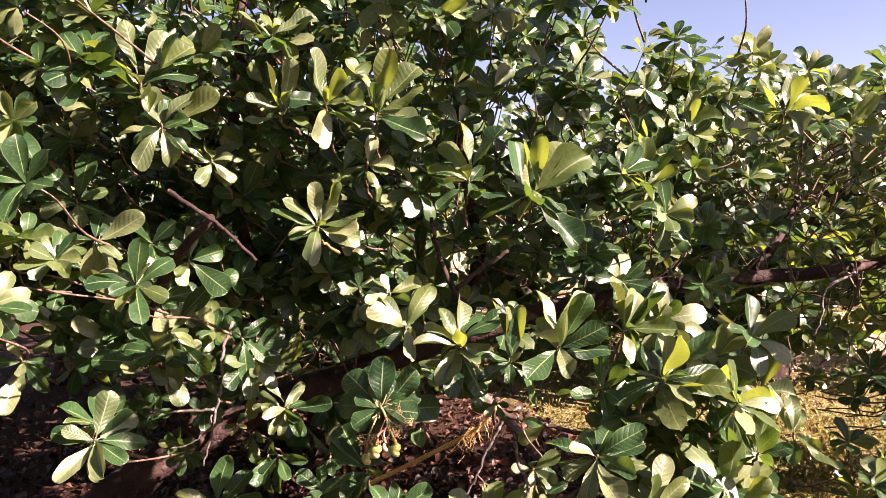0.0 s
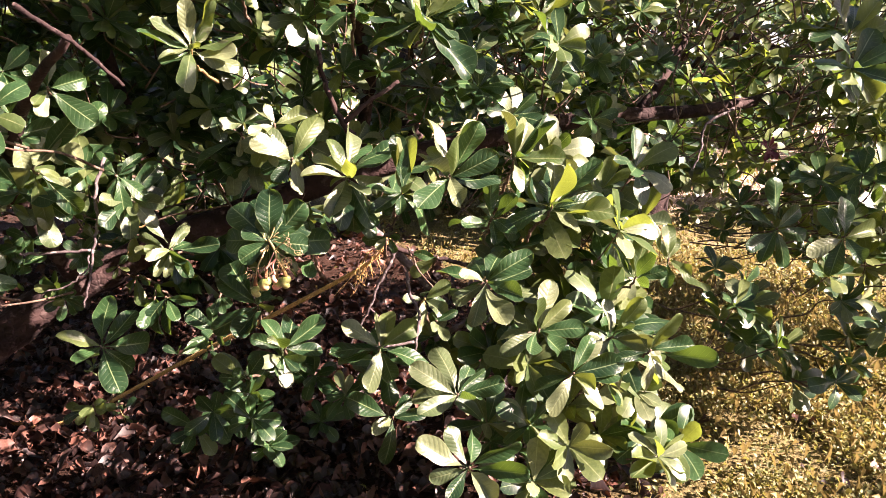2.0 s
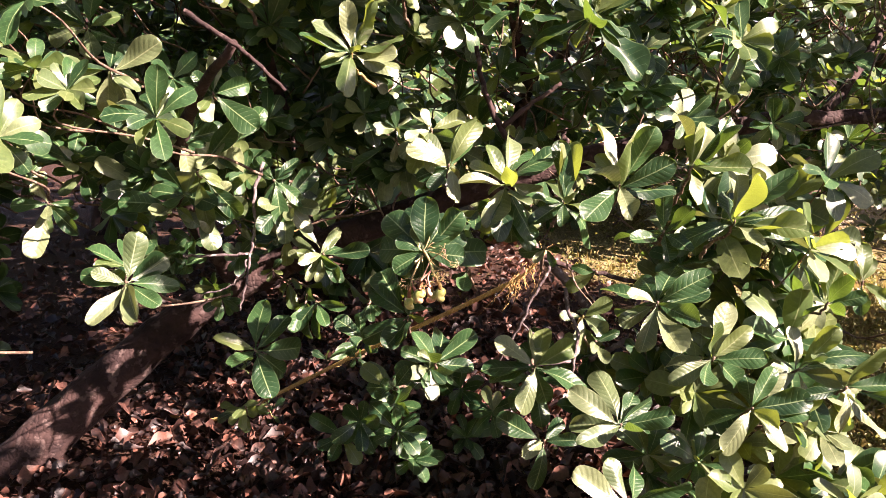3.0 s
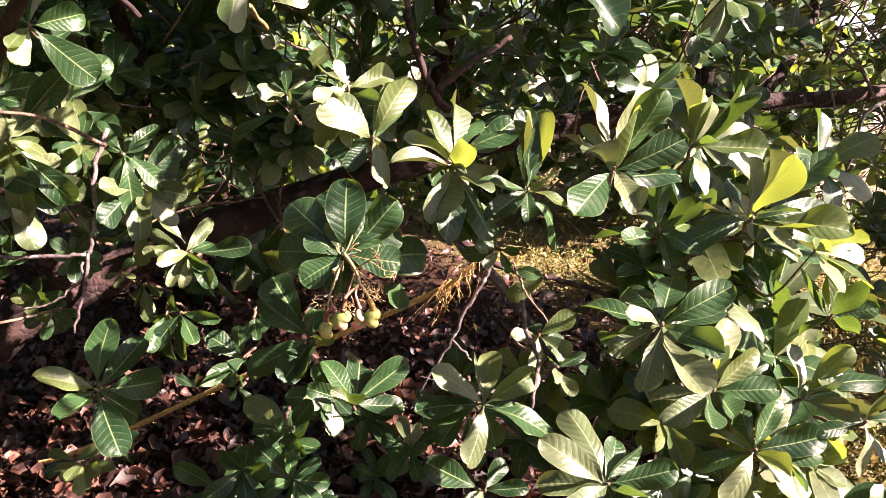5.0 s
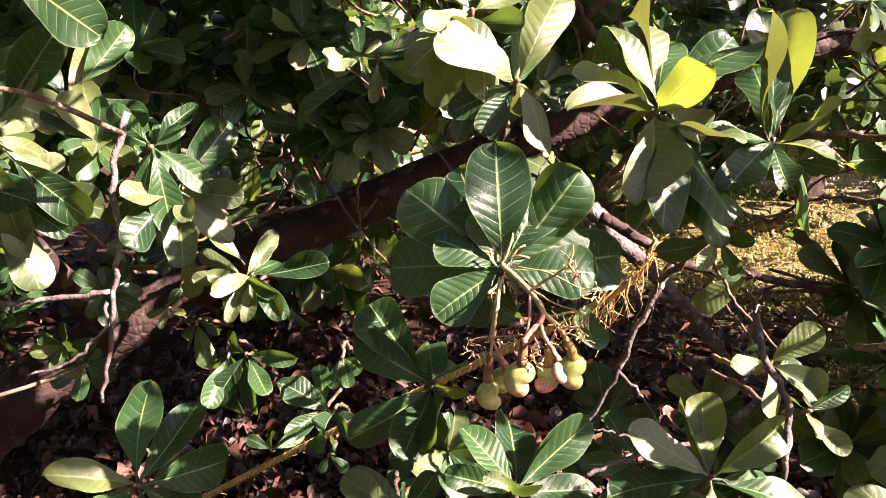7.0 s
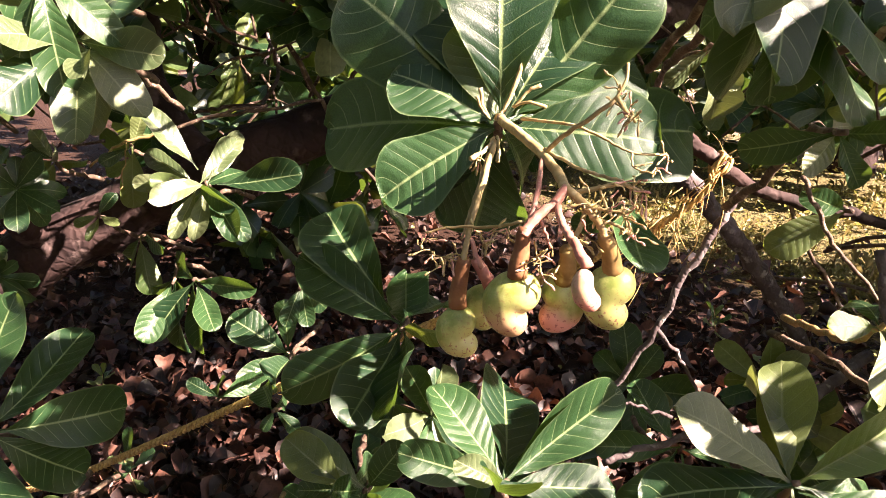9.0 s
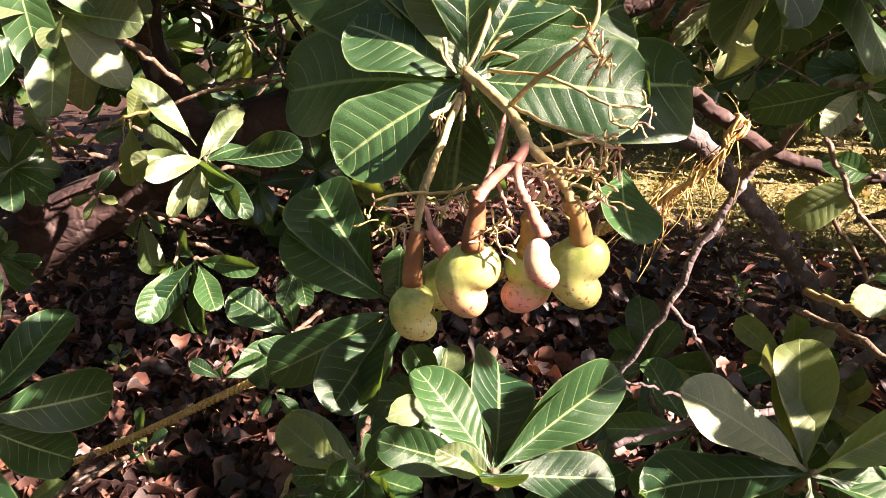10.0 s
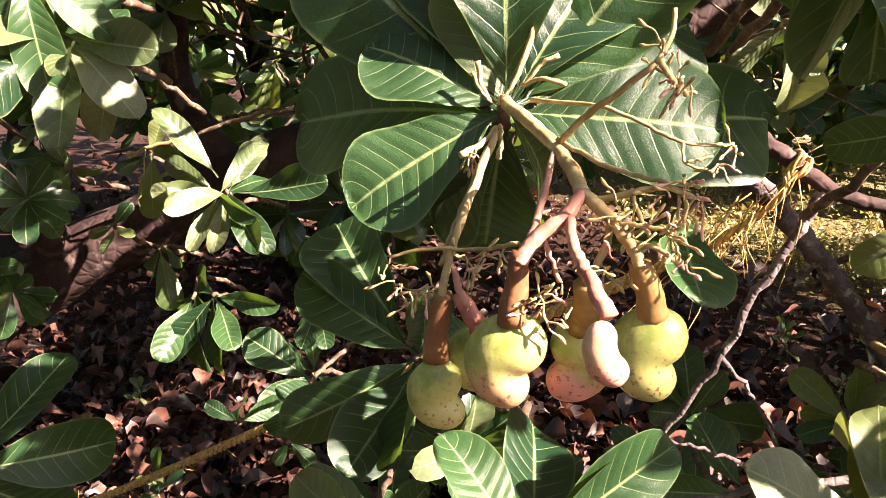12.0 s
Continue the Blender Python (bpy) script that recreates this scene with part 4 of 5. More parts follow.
def hang_nut(place, turn, tip, scale, which):
    ob = part("cashew_nut", NUTS[which], panicle, "plump yellow-green nut" if which in (0, 4) else "plump green nut with a pink flush")
    ob.matrix_parent_inverse = Matrix.Identity(4)
    ob.matrix_basis = pose(*place, 0, tip, turn) @ Matrix.Scale(scale, 4)


panicle = on_tree("panicle", branch_mesh("panicle", [(-0.1556, 1.8950, 0.9787), (-0.1458, 1.8657, 0.9729), (-0.1359, 1.8328, 0.9658), (-0.1324, 1.8106, 0.9607), (-0.1309, 1.7990, 0.9567)], 0.0030, 0.0026, stalk_mat, 10, 0.06, 5, 0.0004, 50), "branched tan flower stalk hung with young cashew nuts")
stem_part("stalk", [(-0.1309, 1.7991, 0.9572), (-0.1371, 1.7918, 0.9514), (-0.1442, 1.7881, 0.9475), (-0.1498, 1.7851, 0.9422), (-0.1529, 1.7824, 0.9374)], 0.0024, 0.0027, stalk_pink, panicle, "", 1)
stem_part("stalk", [(-0.1309, 1.7991, 0.9572), (-0.1258, 1.7910, 0.9533), (-0.1208, 1.7834, 0.9481), (-0.1168, 1.7778, 0.9423), (-0.1156, 1.7766, 0.9381)], 0.0024, 0.0019, stalk_mat, panicle, "", 2)
stem_part("stalk", [(-0.1360, 1.7917, 0.9508), (-0.1367, 1.7759, 0.9471), (-0.1353, 1.7624, 0.9437), (-0.1331, 1.7533, 0.9408)], 0.0017, 0.0021, stalk_pink, panicle, "", 3)
stem_part("stalk", [(-0.1376, 1.8326, 0.9654), (-0.1436, 1.8051, 0.9555), (-0.1486, 1.7891, 0.9449), (-0.1511, 1.7843, 0.9396)], 0.0013, 0.0014, stalk_pink, panicle, "", 4)
stem_part("stalk", [(-0.1589, 1.8837, 0.9660), (-0.1652, 1.8540, 0.9553), (-0.1721, 1.8308, 0.9423), (-0.1770, 1.8173, 0.9296), (-0.1803, 1.8095, 0.9146)], 0.0018, 0.0016, stalk_mat, panicle, "", 5)
stem_part("stalk", [(-0.1629, 1.8746, 0.9608), (-0.1707, 1.8461, 0.9478), (-0.1768, 1.8265, 0.9357), (-0.1809, 1.8181, 0.9260)], 0.0009, 0.0008, stalk_mat, panicle, "", 6)
stem_part("stalk", [(-0.1994, 1.8180, 0.9295), (-0.1845, 1.8178, 0.9327), (-0.1655, 1.8081, 0.9351), (-0.1527, 1.7883, 0.9429)], 0.0006, 0.0009, stalk_mat, panicle, "", 7)
stem_part("stalk", [(-0.1761, 1.8155, 0.9268), (-0.1736, 1.8113, 0.9194), (-0.1703, 1.8085, 0.9128)], 0.0012, 0.0016, stalk_pink, panicle, "", 8)
stem_part("stalk", [(-0.1234, 1.7885, 0.9515), (-0.1243, 1.7861, 0.9437), (-0.1289, 1.7832, 0.9350), (-0.1310, 1.7827, 0.9304)], 0.0012, 0.0015, stalk_mat, panicle, "", 9)
stem_part("stalk", [(-0.1369, 1.8363, 0.9674), (-0.1290, 1.8234, 0.9786), (-0.1176, 1.8107, 0.9898), (-0.1080, 1.8056, 0.9987)], 0.0014, 0.0011, stalk_mat, panicle, "", 10)
stem_part("stalk", [(-0.1440, 1.8784, 0.9802), (-0.1188, 1.8538, 0.9802), (-0.1017, 1.8392, 0.9734), (-0.0908, 1.8312, 0.9687), (-0.0728, 1.8298, 0.9674)], 0.0010, 0.0006, stalk_mat, panicle, "", 11)
stem_part("stalk", [(-0.0908, 1.8312, 0.9687), (-0.0906, 1.8260, 0.9617), (-0.0796, 1.8247, 0.9587)], 0.0006, 0.0005, stalk_mat, panicle, "", 12)
stem_part("stalk", [(-0.0906, 1.8261, 0.9621), (-0.0857, 1.8257, 0.9631), (-0.0812, 1.8263, 0.9642)], 0.0005, 0.0005, stalk_mat, panicle, "", 13)
stem_part("stalk", [(-0.1360, 1.8371, 0.9698), (-0.1241, 1.8124, 0.9650), (-0.1134, 1.7968, 0.9632), (-0.1054, 1.7898, 0.9627)], 0.0010, 0.0008, stalk_mat, panicle, "", 14)
stem_part("stalk", [(-0.1297, 1.7964, 0.9548), (-0.1178, 1.7909, 0.9583), (-0.1069, 1.7883, 0.9615), (-0.0976, 1.7857, 0.9580)], 0.0012, 0.0010, stalk_mat, panicle, "", 15)
stem_part("stalk", [(-0.1221, 1.7851, 0.9505), (-0.1159, 1.7804, 0.9508), (-0.1060, 1.7775, 0.9496)], 0.0009, 0.0007, stalk_mat, panicle, "", 16)
stem_part("stalk", [(-0.1187, 1.7809, 0.9461), (-0.1113, 1.7757, 0.9448), (-0.1051, 1.7718, 0.9409)], 0.0009, 0.0007, stalk_mat, panicle, "", 17)
stem_part("stalk", [(-0.1162, 1.7925, 0.9598), (-0.1154, 1.7833, 0.9536), (-0.1128, 1.7776, 0.9479)], 0.0007, 0.0007, stalk_mat, panicle, "", 18)
stem_part("stalk", [(-0.1071, 1.8061, 0.9999), (-0.1037, 1.8036, 0.9946), (-0.0985, 1.8011, 0.9884)], 0.0012, 0.0009, bud_mat, panicle, "", 19)
stem_part("stalk", [(-0.1080, 1.8056, 0.9987), (-0.1024, 1.8087, 1.0077), (-0.1012, 1.8122, 1.0156)], 0.0010, 0.0008, bud_mat, panicle, "", 20)
stem_part("stalk", [(-0.1549, 1.8953, 0.9794), (-0.1486, 1.8968, 0.9903), (-0.1415, 1.9011, 1.0100)], 0.0010, 0.0016, stalk_mat, panicle, "", 21)
stem_part("stalk", [(-0.1469, 1.8931, 0.9844), (-0.1384, 1.8925, 0.9948), (-0.1312, 1.8918, 0.9980)], 0.0008, 0.0012, stalk_mat, panicle, "", 22)
stem_part("stalk", [(-0.1477, 1.8934, 0.9857), (-0.1374, 1.8885, 0.9882), (-0.1285, 1.8863, 0.9858)], 0.0008, 0.0012, stalk_mat, panicle, "", 23)
stem_part("stalk", [(-0.1612, 1.8956, 0.9783), (-0.1652, 1.8945, 0.9859), (-0.1668, 1.8954, 0.9962)], 0.0008, 0.0014, stalk_mat, panicle, "", 24)
stem_part("stalk", [(-0.1602, 1.8953, 0.9770), (-0.1657, 1.8917, 0.9837), (-0.1693, 1.8907, 0.9916)], 0.0006, 0.0010, stalk_mat, panicle, "", 25)
stem_part("stalk", [(-0.1588, 1.8874, 0.9679), (-0.1657, 1.8719, 0.9629), (-0.1740, 1.8631, 0.9597)], 0.0010, 0.0016, bud_mat, panicle, "", 26)
stem_part("stalk", [(-0.1571, 1.8857, 0.9689), (-0.1570, 1.8754, 0.9622), (-0.1581, 1.8676, 0.9575)], 0.0009, 0.0013, bud_mat, panicle, "", 27)
stem_part("stalk", [(-0.1451, 1.7880, 0.9475), (-0.1426, 1.7838, 0.9397), (-0.1399, 1.7816, 0.9318)], 0.0009, 0.0007, stalk_pink, panicle, "", 28)
stem_part("cashew_apple", [(-0.1793, 1.8114, 0.9172), (-0.1818, 1.8126, 0.9044), (-0.1828, 1.8135, 0.8901)], 0.0036, 0.0052, apple_mat, panicle, "", 59)
hang_nut((-0.1808, 1.8123, 0.8752), -8, -14, 1.07, 0)
stem_part("cashew_apple", [(-0.1737, 1.8117, 0.9171), (-0.1690, 1.8114, 0.9083), (-0.1642, 1.8114, 0.9003)], 0.0030, 0.0042, apple_pink, panicle, "", 61)
hang_nut((-0.1688, 1.8195, 0.8862), -20, -4, 0.95, 0)
stem_part("cashew_apple", [(-0.1521, 1.7847, 0.9414), (-0.1539, 1.7843, 0.9299), (-0.1552, 1.7845, 0.9169)], 0.0030, 0.0052, apple_mat, panicle, "", 63)
hang_nut((-0.1551, 1.7878, 0.8999), -14, 12, 1.27, 1)
stem_part("cashew_apple", [(-0.1320, 1.7839, 0.9310), (-0.1308, 1.7856, 0.9225), (-0.1313, 1.7890, 0.9130)], 0.0036, 0.0052, apple_olive, panicle, "", 65)
hang_nut((-0.1333, 1.7930, 0.8986), 197, -10, 1.12, 3)
stem_part("cashew_apple", [(-0.1156, 1.7771, 0.9398), (-0.1120, 1.7785, 0.9299), (-0.1098, 1.7800, 0.9203)], 0.0036, 0.0052, apple_olive, panicle, "", 67)
hang_nut((-0.1082, 1.7819, 0.9055), -15, 4, 1.20, 4)
stem_part("cashew_apple", [(-0.1341, 1.7561, 0.9432), (-0.1323, 1.7498, 0.9395), (-0.1298, 1.7443, 0.9346)], 0.0019, 0.0029, apple_pink, panicle, "", 69)
hang_nut((-0.1267, 1.7395, 0.9283), 20, -20, 0.84, 2)
SPRAYS = [(-0.1994, 1.8171, 0.9265, 0.003, 5), (-0.1878, 1.8128, 0.9168, 0.006, 14), (-0.1973, 1.8141, 0.9197, 0.003, 5), (-0.1688, 1.8140, 0.9273, 0.007, 14), (-0.1615, 1.8060, 0.9340, 0.005, 8), (-0.1453, 1.7801, 0.9246, 0.006, 12), (-0.1408, 1.7810, 0.9301, 0.004, 6), (-0.1247, 1.7821, 0.9373, 0.005, 10), (-0.1188, 1.7834, 0.9509, 0.006, 12), (-0.1052, 1.7776, 0.9499, 0.004, 9), (-0.1043, 1.7718, 0.9408, 0.004, 7), (-0.0968, 1.7859, 0.9583, 0.005, 10), (-0.1027, 1.7876, 0.9616, 0.005, 10), (-0.1108, 1.7797, 0.9509, 0.006, 10), (-0.1012, 1.8020, 0.9920, 0.005, 16), (-0.1052, 1.8070, 1.0025, 0.004, 8), (-0.0728, 1.8296, 0.9666, 0.003, 6), (-0.0796, 1.8255, 0.9612, 0.003, 5), (-0.1693, 1.8657, 0.9604, 0.003, 6)]
bud_rs = np.random.RandomState(27)
for x, y, z, spread, count in SPRAYS:
    for k in range(count):
        d = bud_rs.randn(3) + np.array((0, -0.3, -0.6))
        bud(panicle, np.array((x, y, z)) + spread * 0.55 * bud_rs.randn(3) * np.array((1, 0.6, 0.7)), d, 0.006 + 0.006 * bud_rs.rand(), bud_rs.rand() < 0.22)


# ---------------------------------------------------------------- the rest of the crown
crown_rs = np.random.RandomState(11)


def crown_fill(count, box, axis, keep, mass, size=(0.074, 0.106), lime=0.22, pale_share=0.18, twigs=None, gaps=True):
    """Scatters rosettes in a box where keep(x, y, z) allows them."""
    made, tries = 0, 0
    while made < count and tries < count * 60:
        tries += 1
        p = np.array([box[k] + (box[k + 3] - box[k]) * crown_rs.rand() for k in range(3)])
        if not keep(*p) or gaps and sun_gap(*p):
            continue
        made += 1
        ax = np.array(axis) + 0.9 * (crown_rs.rand(3) - 0.5)
        mass_rosette(mass, crown_rs, p, ax, crown_rs.randint(8, 14), size[0] + (size[1] - size[0]) * crown_rs.rand(), lime, pale_share)
        if twigs is not None:
            twigs.append((p, p - ax / np.linalg.norm(ax) * 0.12 + 0.05 * (crown_rs.rand(3) - 0.5), p + np.array((0.3 * (crown_rs.rand() - 0.5), 0.35, -0.18))))


def under(x, y, z):
    """The height of the crown's lower edge."""
    if x < 0.55:
        return 1.06 + 0.10 * math.sin(4 * x) + 0.05 * (y - 2.4)
    return max(0.55, 1.28 - 0.55 * (x - 0.55))


def crown_top(x, y):
    """Lower towards the sunny side, where the sky shows."""
    return 2.38 - 0.36 * min(1.0, max(0.0, (x + 0.3) / 1.3)) + 0.28 * noise.noise((1.7 * x, 1.5 * y, 3.0))


def clear_of_shoots(x, y, z, gap=0.13):
    return all((x - p[0]) ** 2 + (y - p[1]) ** 2 + (z - p[2]) ** 2 > gap * gap for p in SHOOT_ENDS)


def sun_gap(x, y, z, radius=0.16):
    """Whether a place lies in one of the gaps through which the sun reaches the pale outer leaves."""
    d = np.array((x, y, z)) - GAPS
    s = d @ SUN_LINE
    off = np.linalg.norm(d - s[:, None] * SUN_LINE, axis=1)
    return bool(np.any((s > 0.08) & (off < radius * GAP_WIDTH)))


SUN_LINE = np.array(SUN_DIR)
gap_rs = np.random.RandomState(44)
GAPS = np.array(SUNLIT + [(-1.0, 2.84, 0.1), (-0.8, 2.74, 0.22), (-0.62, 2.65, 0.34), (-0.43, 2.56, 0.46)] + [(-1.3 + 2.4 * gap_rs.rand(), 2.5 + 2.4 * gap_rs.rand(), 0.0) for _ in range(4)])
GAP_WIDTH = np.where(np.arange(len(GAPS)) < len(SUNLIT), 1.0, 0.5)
main_mass, twig_paths = near_mass, []


crown_fill(760, (-2.6, 2.35, 0.9, 1.0, 3.4, 2.6), (0.25, -0.75, 0.75), lambda x, y, z: under(x, y, z) < z < crown_top(x, y) and (crown_rs.rand() < 0.1 or not (x > 0.2 and 0.95 < z < 1.5)), main_mass, lime=0.14, pale_share=0.12, twigs=twig_paths)
crown_fill(400, (-2.6, 2.9, 1.2, 1.6, 4.4, 2.6), (0.25, -0.5, 0.8), lambda x, y, z: z < crown_top(x, y) - 0.1 and crown_rs.rand() > 0.9 * (z - 1.65), main_mass, lime=0.1, pale_share=0.1)
# outer left flank, beside the fruiting shoots
crown_fill(80, (-2.2, 1.5, 0.7, -0.85, 2.3, 2.6), (0.2, -0.7, 0.6), lambda x, y, z: z > 0.8 or x < -1.2, main_mass, twigs=twig_paths)
# leaves added behind the sunny shoots to shade the litter
crown_fill(16, (0.35, 2.45, 1.12, 1.0, 2.8, 1.65), (0.2, -0.7, 0.6), lambda x, y, z: clear_of_shoots(x, y, z, 0.11), main_mass, lime=0.1, pale_share=0.1, gaps=False)
# thin twiggy shoots before the trunk
crown_fill(9, (-1.10, 2.45, 0.60, -0.66, 2.70, 0.90), (0.1, -0.7, 0.3), lambda x, y, z: True, main_mass, (0.05, 0.075), lime=0.12, pale_share=0.0)
# unseen foliage added beside the way, keeping sky light off the litter
crown_fill(190, (-3.3, 0.9, 0.25, -1.8, 3.4, 2.4), (0.5, -0.6, 0.6), lambda x, y, z: x < -1.75 - 0.25 * max(0.0, y - 2.0), main_mass, (0.11, 0.14), lime=0.1, pale_share=0.1)
# high boughs over the view
crown_fill(22, (-1.2, 1.85, 1.75, 0.0, 2.35, 2.3), (0.2, -0.6, 0.8), lambda x, y, z: z > 1.70 + 0.1 * y, main_mass, twigs=twig_paths)
# dark boughs that hang beside the open grass
crown_fill(75, (1.2, 1.98, 0.42, 2.7, 3.0, 1.85), (0.0, -0.7, 0.7), lambda x, y, z: x > max(0.63 * y, 0.78 * y - 0.5) and z > 0.45 + 0.12 * (x - 1.2) + 0.2 * noise.noise((3 * x, 3 * y, 5.0)), main_mass, (0.09, 0.12), lime=0.4, pale_share=0.15, twigs=twig_paths)
# sunny boughs at the open end
crown_fill(560, (0.75, 2.75, 0.5, 3.6, 4.0, 2.6), (-0.1, -0.7, 0.8), lambda x, y, z: under(x, y, z) < z < min(2.45 - 0.12 * abs(x - 1.6), crown_top(x, y)) and not (0.8 < x < 1.75 and 0.7 < z < 1.55), main_mass, (0.065, 0.09), lime=0.45, pale_share=0.25, twigs=twig_paths)


# between the fruiting tree's outer shoots
crown_fill(110, (-1.5, 1.85, 1.25, 0.9, 2.45, 2.4), (0.25, -0.7, 0.75), lambda x, y, z: clear_of_shoots(x, y, z, 0.11) and z > 1.25 + 0.25 * max(0, x), main_mass, (0.075, 0.10), lime=0.2, pale_share=0.22, twigs=twig_paths)
crown_fill(30, (0.5, 1.98, 0.55, 0.95, 2.5, 1.15), (0.2, -0.7, 0.75), lambda x, y, z: clear_of_shoots(x, y, z), main_mass, (0.11, 0.14), lime=0.32, pale_share=0.32, twigs=twig_paths)
crown_fill(16, (1.25, 2.1, 0.35, 1.7, 2.7, 0.75), (0.2, -0.7, 0.75), lambda x, y, z: clear_of_shoots(x, y, z), main_mass, lime=0.2, pale_share=0.15, twigs=twig_paths)
crown_fill(16, (0.30, 1.80, 0.30, 1.0, 2.2, 0.56), (0.2, -0.7, 0.75), lambda x, y, z: clear_of_shoots(x, y, z, 0.11), main_mass, (0.10, 0.13), lime=0.3, pale_share=0.35, twigs=twig_paths)
crown_fill(12, (-0.25, 2.25, 0.18, 0.5, 2.7, 0.52), (0.05, -0.8, 0.6), lambda x, y, z: clear_of_shoots(x, y, z), main_mass, lime=0.06, pale_share=0.1, twigs=twig_paths)
crown_fill(40, (-1.3, 2.3, 0.78, -0.05, 2.9, 1.2), (0.1, -0.7, 0.6), lambda x, y, z: clear_of_shoots(x, y, z) and z > 1.03, main_mass, (0.09, 0.12), lime=0.12, pale_share=0.22, twigs=twig_paths)
# low shaded leaves over the litter
crown_fill(7, (-0.45, 2.3, 0.12, 0.05, 2.7, 0.36), (0.0, -0.7, 0.6), lambda x, y, z: clear_of_shoots(x, y, z, 0.09), main_mass, lime=0.0, pale_share=0.0)
tagged(on_tree("foliage", main_mass.mesh("foliage", [mass_green, mass_lime, mass_sun_pale]), "dense glossy leaves, yellow-green where the sun shines through"), kind="stuff")

tw_pts, tw_faces, tw_n = [], [], 0
for k, (a, b, c) in enumerate(twig_paths):
    q = spline([a, b, 0.5 * (b + c) + 0.06 * (crown_rs.rand(3) - 0.5), c], 4)
    p1, f1 = tube_arrays(q, np.linspace(0.0018, 0.0042, len(q)), 5, 0.12, k)
    tw_pts += p1
    tw_faces += [tuple(i + tw_n for i in f) for f in f1]
    tw_n = len(tw_pts)
for k in range(340):
    x, y = (-1.6 + 3.6 * crown_rs.rand(), 2.72 + 0.8 * crown_rs.rand()) if k < 190 else (0.7 + 1.3 * crown_rs.rand(), 2.7 + 0.9 * crown_rs.rand())
    z = 0.75 + 0.9 * crown_rs.rand() + (0.15 if x > 0.8 else 0)
    d = np.array((crown_rs.rand() - 0.5, 0.5 * (crown_rs.rand() - 0.5), 0.9 * (crown_rs.rand() - 0.35)))
    a = np.array((x, y, z))
    L = 0.18 + 0.35 * crown_rs.rand()
    q = spline([a, a + d * L * 0.5 + 0.05 * (crown_rs.rand(3) - 0.5), a + d * L + 0.05 * (crown_rs.rand(3) - 0.5)], 5)
    p1, f1 = tube_arrays(q, np.linspace(0.0042, 0.0012, len(q)), 5, 0.14, k)
    tw_pts += p1
    tw_faces += [tuple(i + tw_n for i in f) for f in f1]
    tw_n = len(tw_pts)
tagged(on_tree("twig_tangle", mesh_from("twig_tangle", np.array(tw_pts), tw_faces, twig_mat), "tangle of thin bare brown twigs"), kind="stuff")


red_shoot = on_tree("shoot", branch_mesh("shoot", [(1.618, 2.797, 1.074), (1.598, 2.917, 1.054), (1.518, 3.097, 1.324)], 0.003, 0.006, twig_mat, 6, 0.1, 4, 0.002, 91), "withering shoot with red leaves")
red_tip = np.array((1.618, 2.797, 1.074))
red_leaf = mesh_from("leaf", *FINE[1][:2], red_mat, FINE[1][2])
for d in rosette_dirs(np.random.RandomState(6), (0.2, -0.6, 0.3), 8):
    x, y, zz = frame_of(d, (0.1, -0.8, 0.5))
    ob = part("leaf", red_leaf, red_shoot, "dark red leaf")
    ob.matrix_basis = Matrix(((x[0] * 0.022, y[0] * 0.05, zz[0] * 0.05, red_tip[0]), (x[1] * 0.022, y[1] * 0.05, zz[1] * 0.05, red_tip[1]), (x[2] * 0.022, y[2] * 0.05, zz[2] * 0.05, red_tip[2]), (0, 0, 0, 1)))


# ---------------------------------------------------------------- trees behind
def far_tree(place, height, spread, seed, label, dense=170, low=0.35):
    rs = np.random.RandomState(seed)
    tr = thing("cashew_tree", label, "tree", place, group="trees of the grove")
    b = np.array(place)

    def hang(name, mesh, label=""):
        ob = part(name, mesh, tr, label)
        ob.matrix_parent_inverse = Matrix.Translation(place).inverted()
        return ob
    hang("trunk", branch_mesh("trunk", [b + (0, 0, -0.1), b + (0.1, 0.05, 0.5), b + (-0.05, 0.0, 1.1), b + (0.1, 0, height * 0.6)], 0.16, 0.07, bark, 10, 0.08, 5, 0.01, seed))
    for k in range(7):
        a = 2 * math.pi * (k + rs.rand() * 0.5) / 7
        d = np.array((math.cos(a), math.sin(a), 0.0))
        s = b + np.array((0, 0, height * (0.28 + 0.3 * rs.rand())))
        hang("limb", branch_mesh("limb", [s, s + d * spread * 0.35 + (0, 0, height * 0.12), s + d * spread * 0.8 + (0, 0, height * (0.05 + 0.25 * rs.rand()))], 0.06, 0.015, bark, 8, 0.08, 5, 0.01, seed + k))
    mass = Mass()
    lobes = [(b + np.array(((rs.rand() - 0.5) * 1.5 * spread, (rs.rand() - 0.5) * 1.5 * spread, height * (low + (0.92 - low) * rs.rand()))), spread * (0.28 + 0.22 * rs.rand())) for _ in range(13)]
    for k in range(dense):
        c, r = lobes[rs.randint(len(lobes))]
        d = rs.randn(3)
        d /= np.linalg.norm(d)
        p = c + d * r * (0.75 + 0.3 * rs.rand()) * np.array((1, 1, 0.8))
        p[2] = max(p[2], 0.15)
        mass_rosette(mass, rs, p, d + np.array((0, 0, 0.7)), rs.randint(6, 10), 0.16 + 0.06 * rs.rand(), 0.22, 0.12, FAR)
    tagged(hang("foliage", mass.mesh("foliage", [mass_green, mass_lime, mass_sun_pale])), kind="stuff")


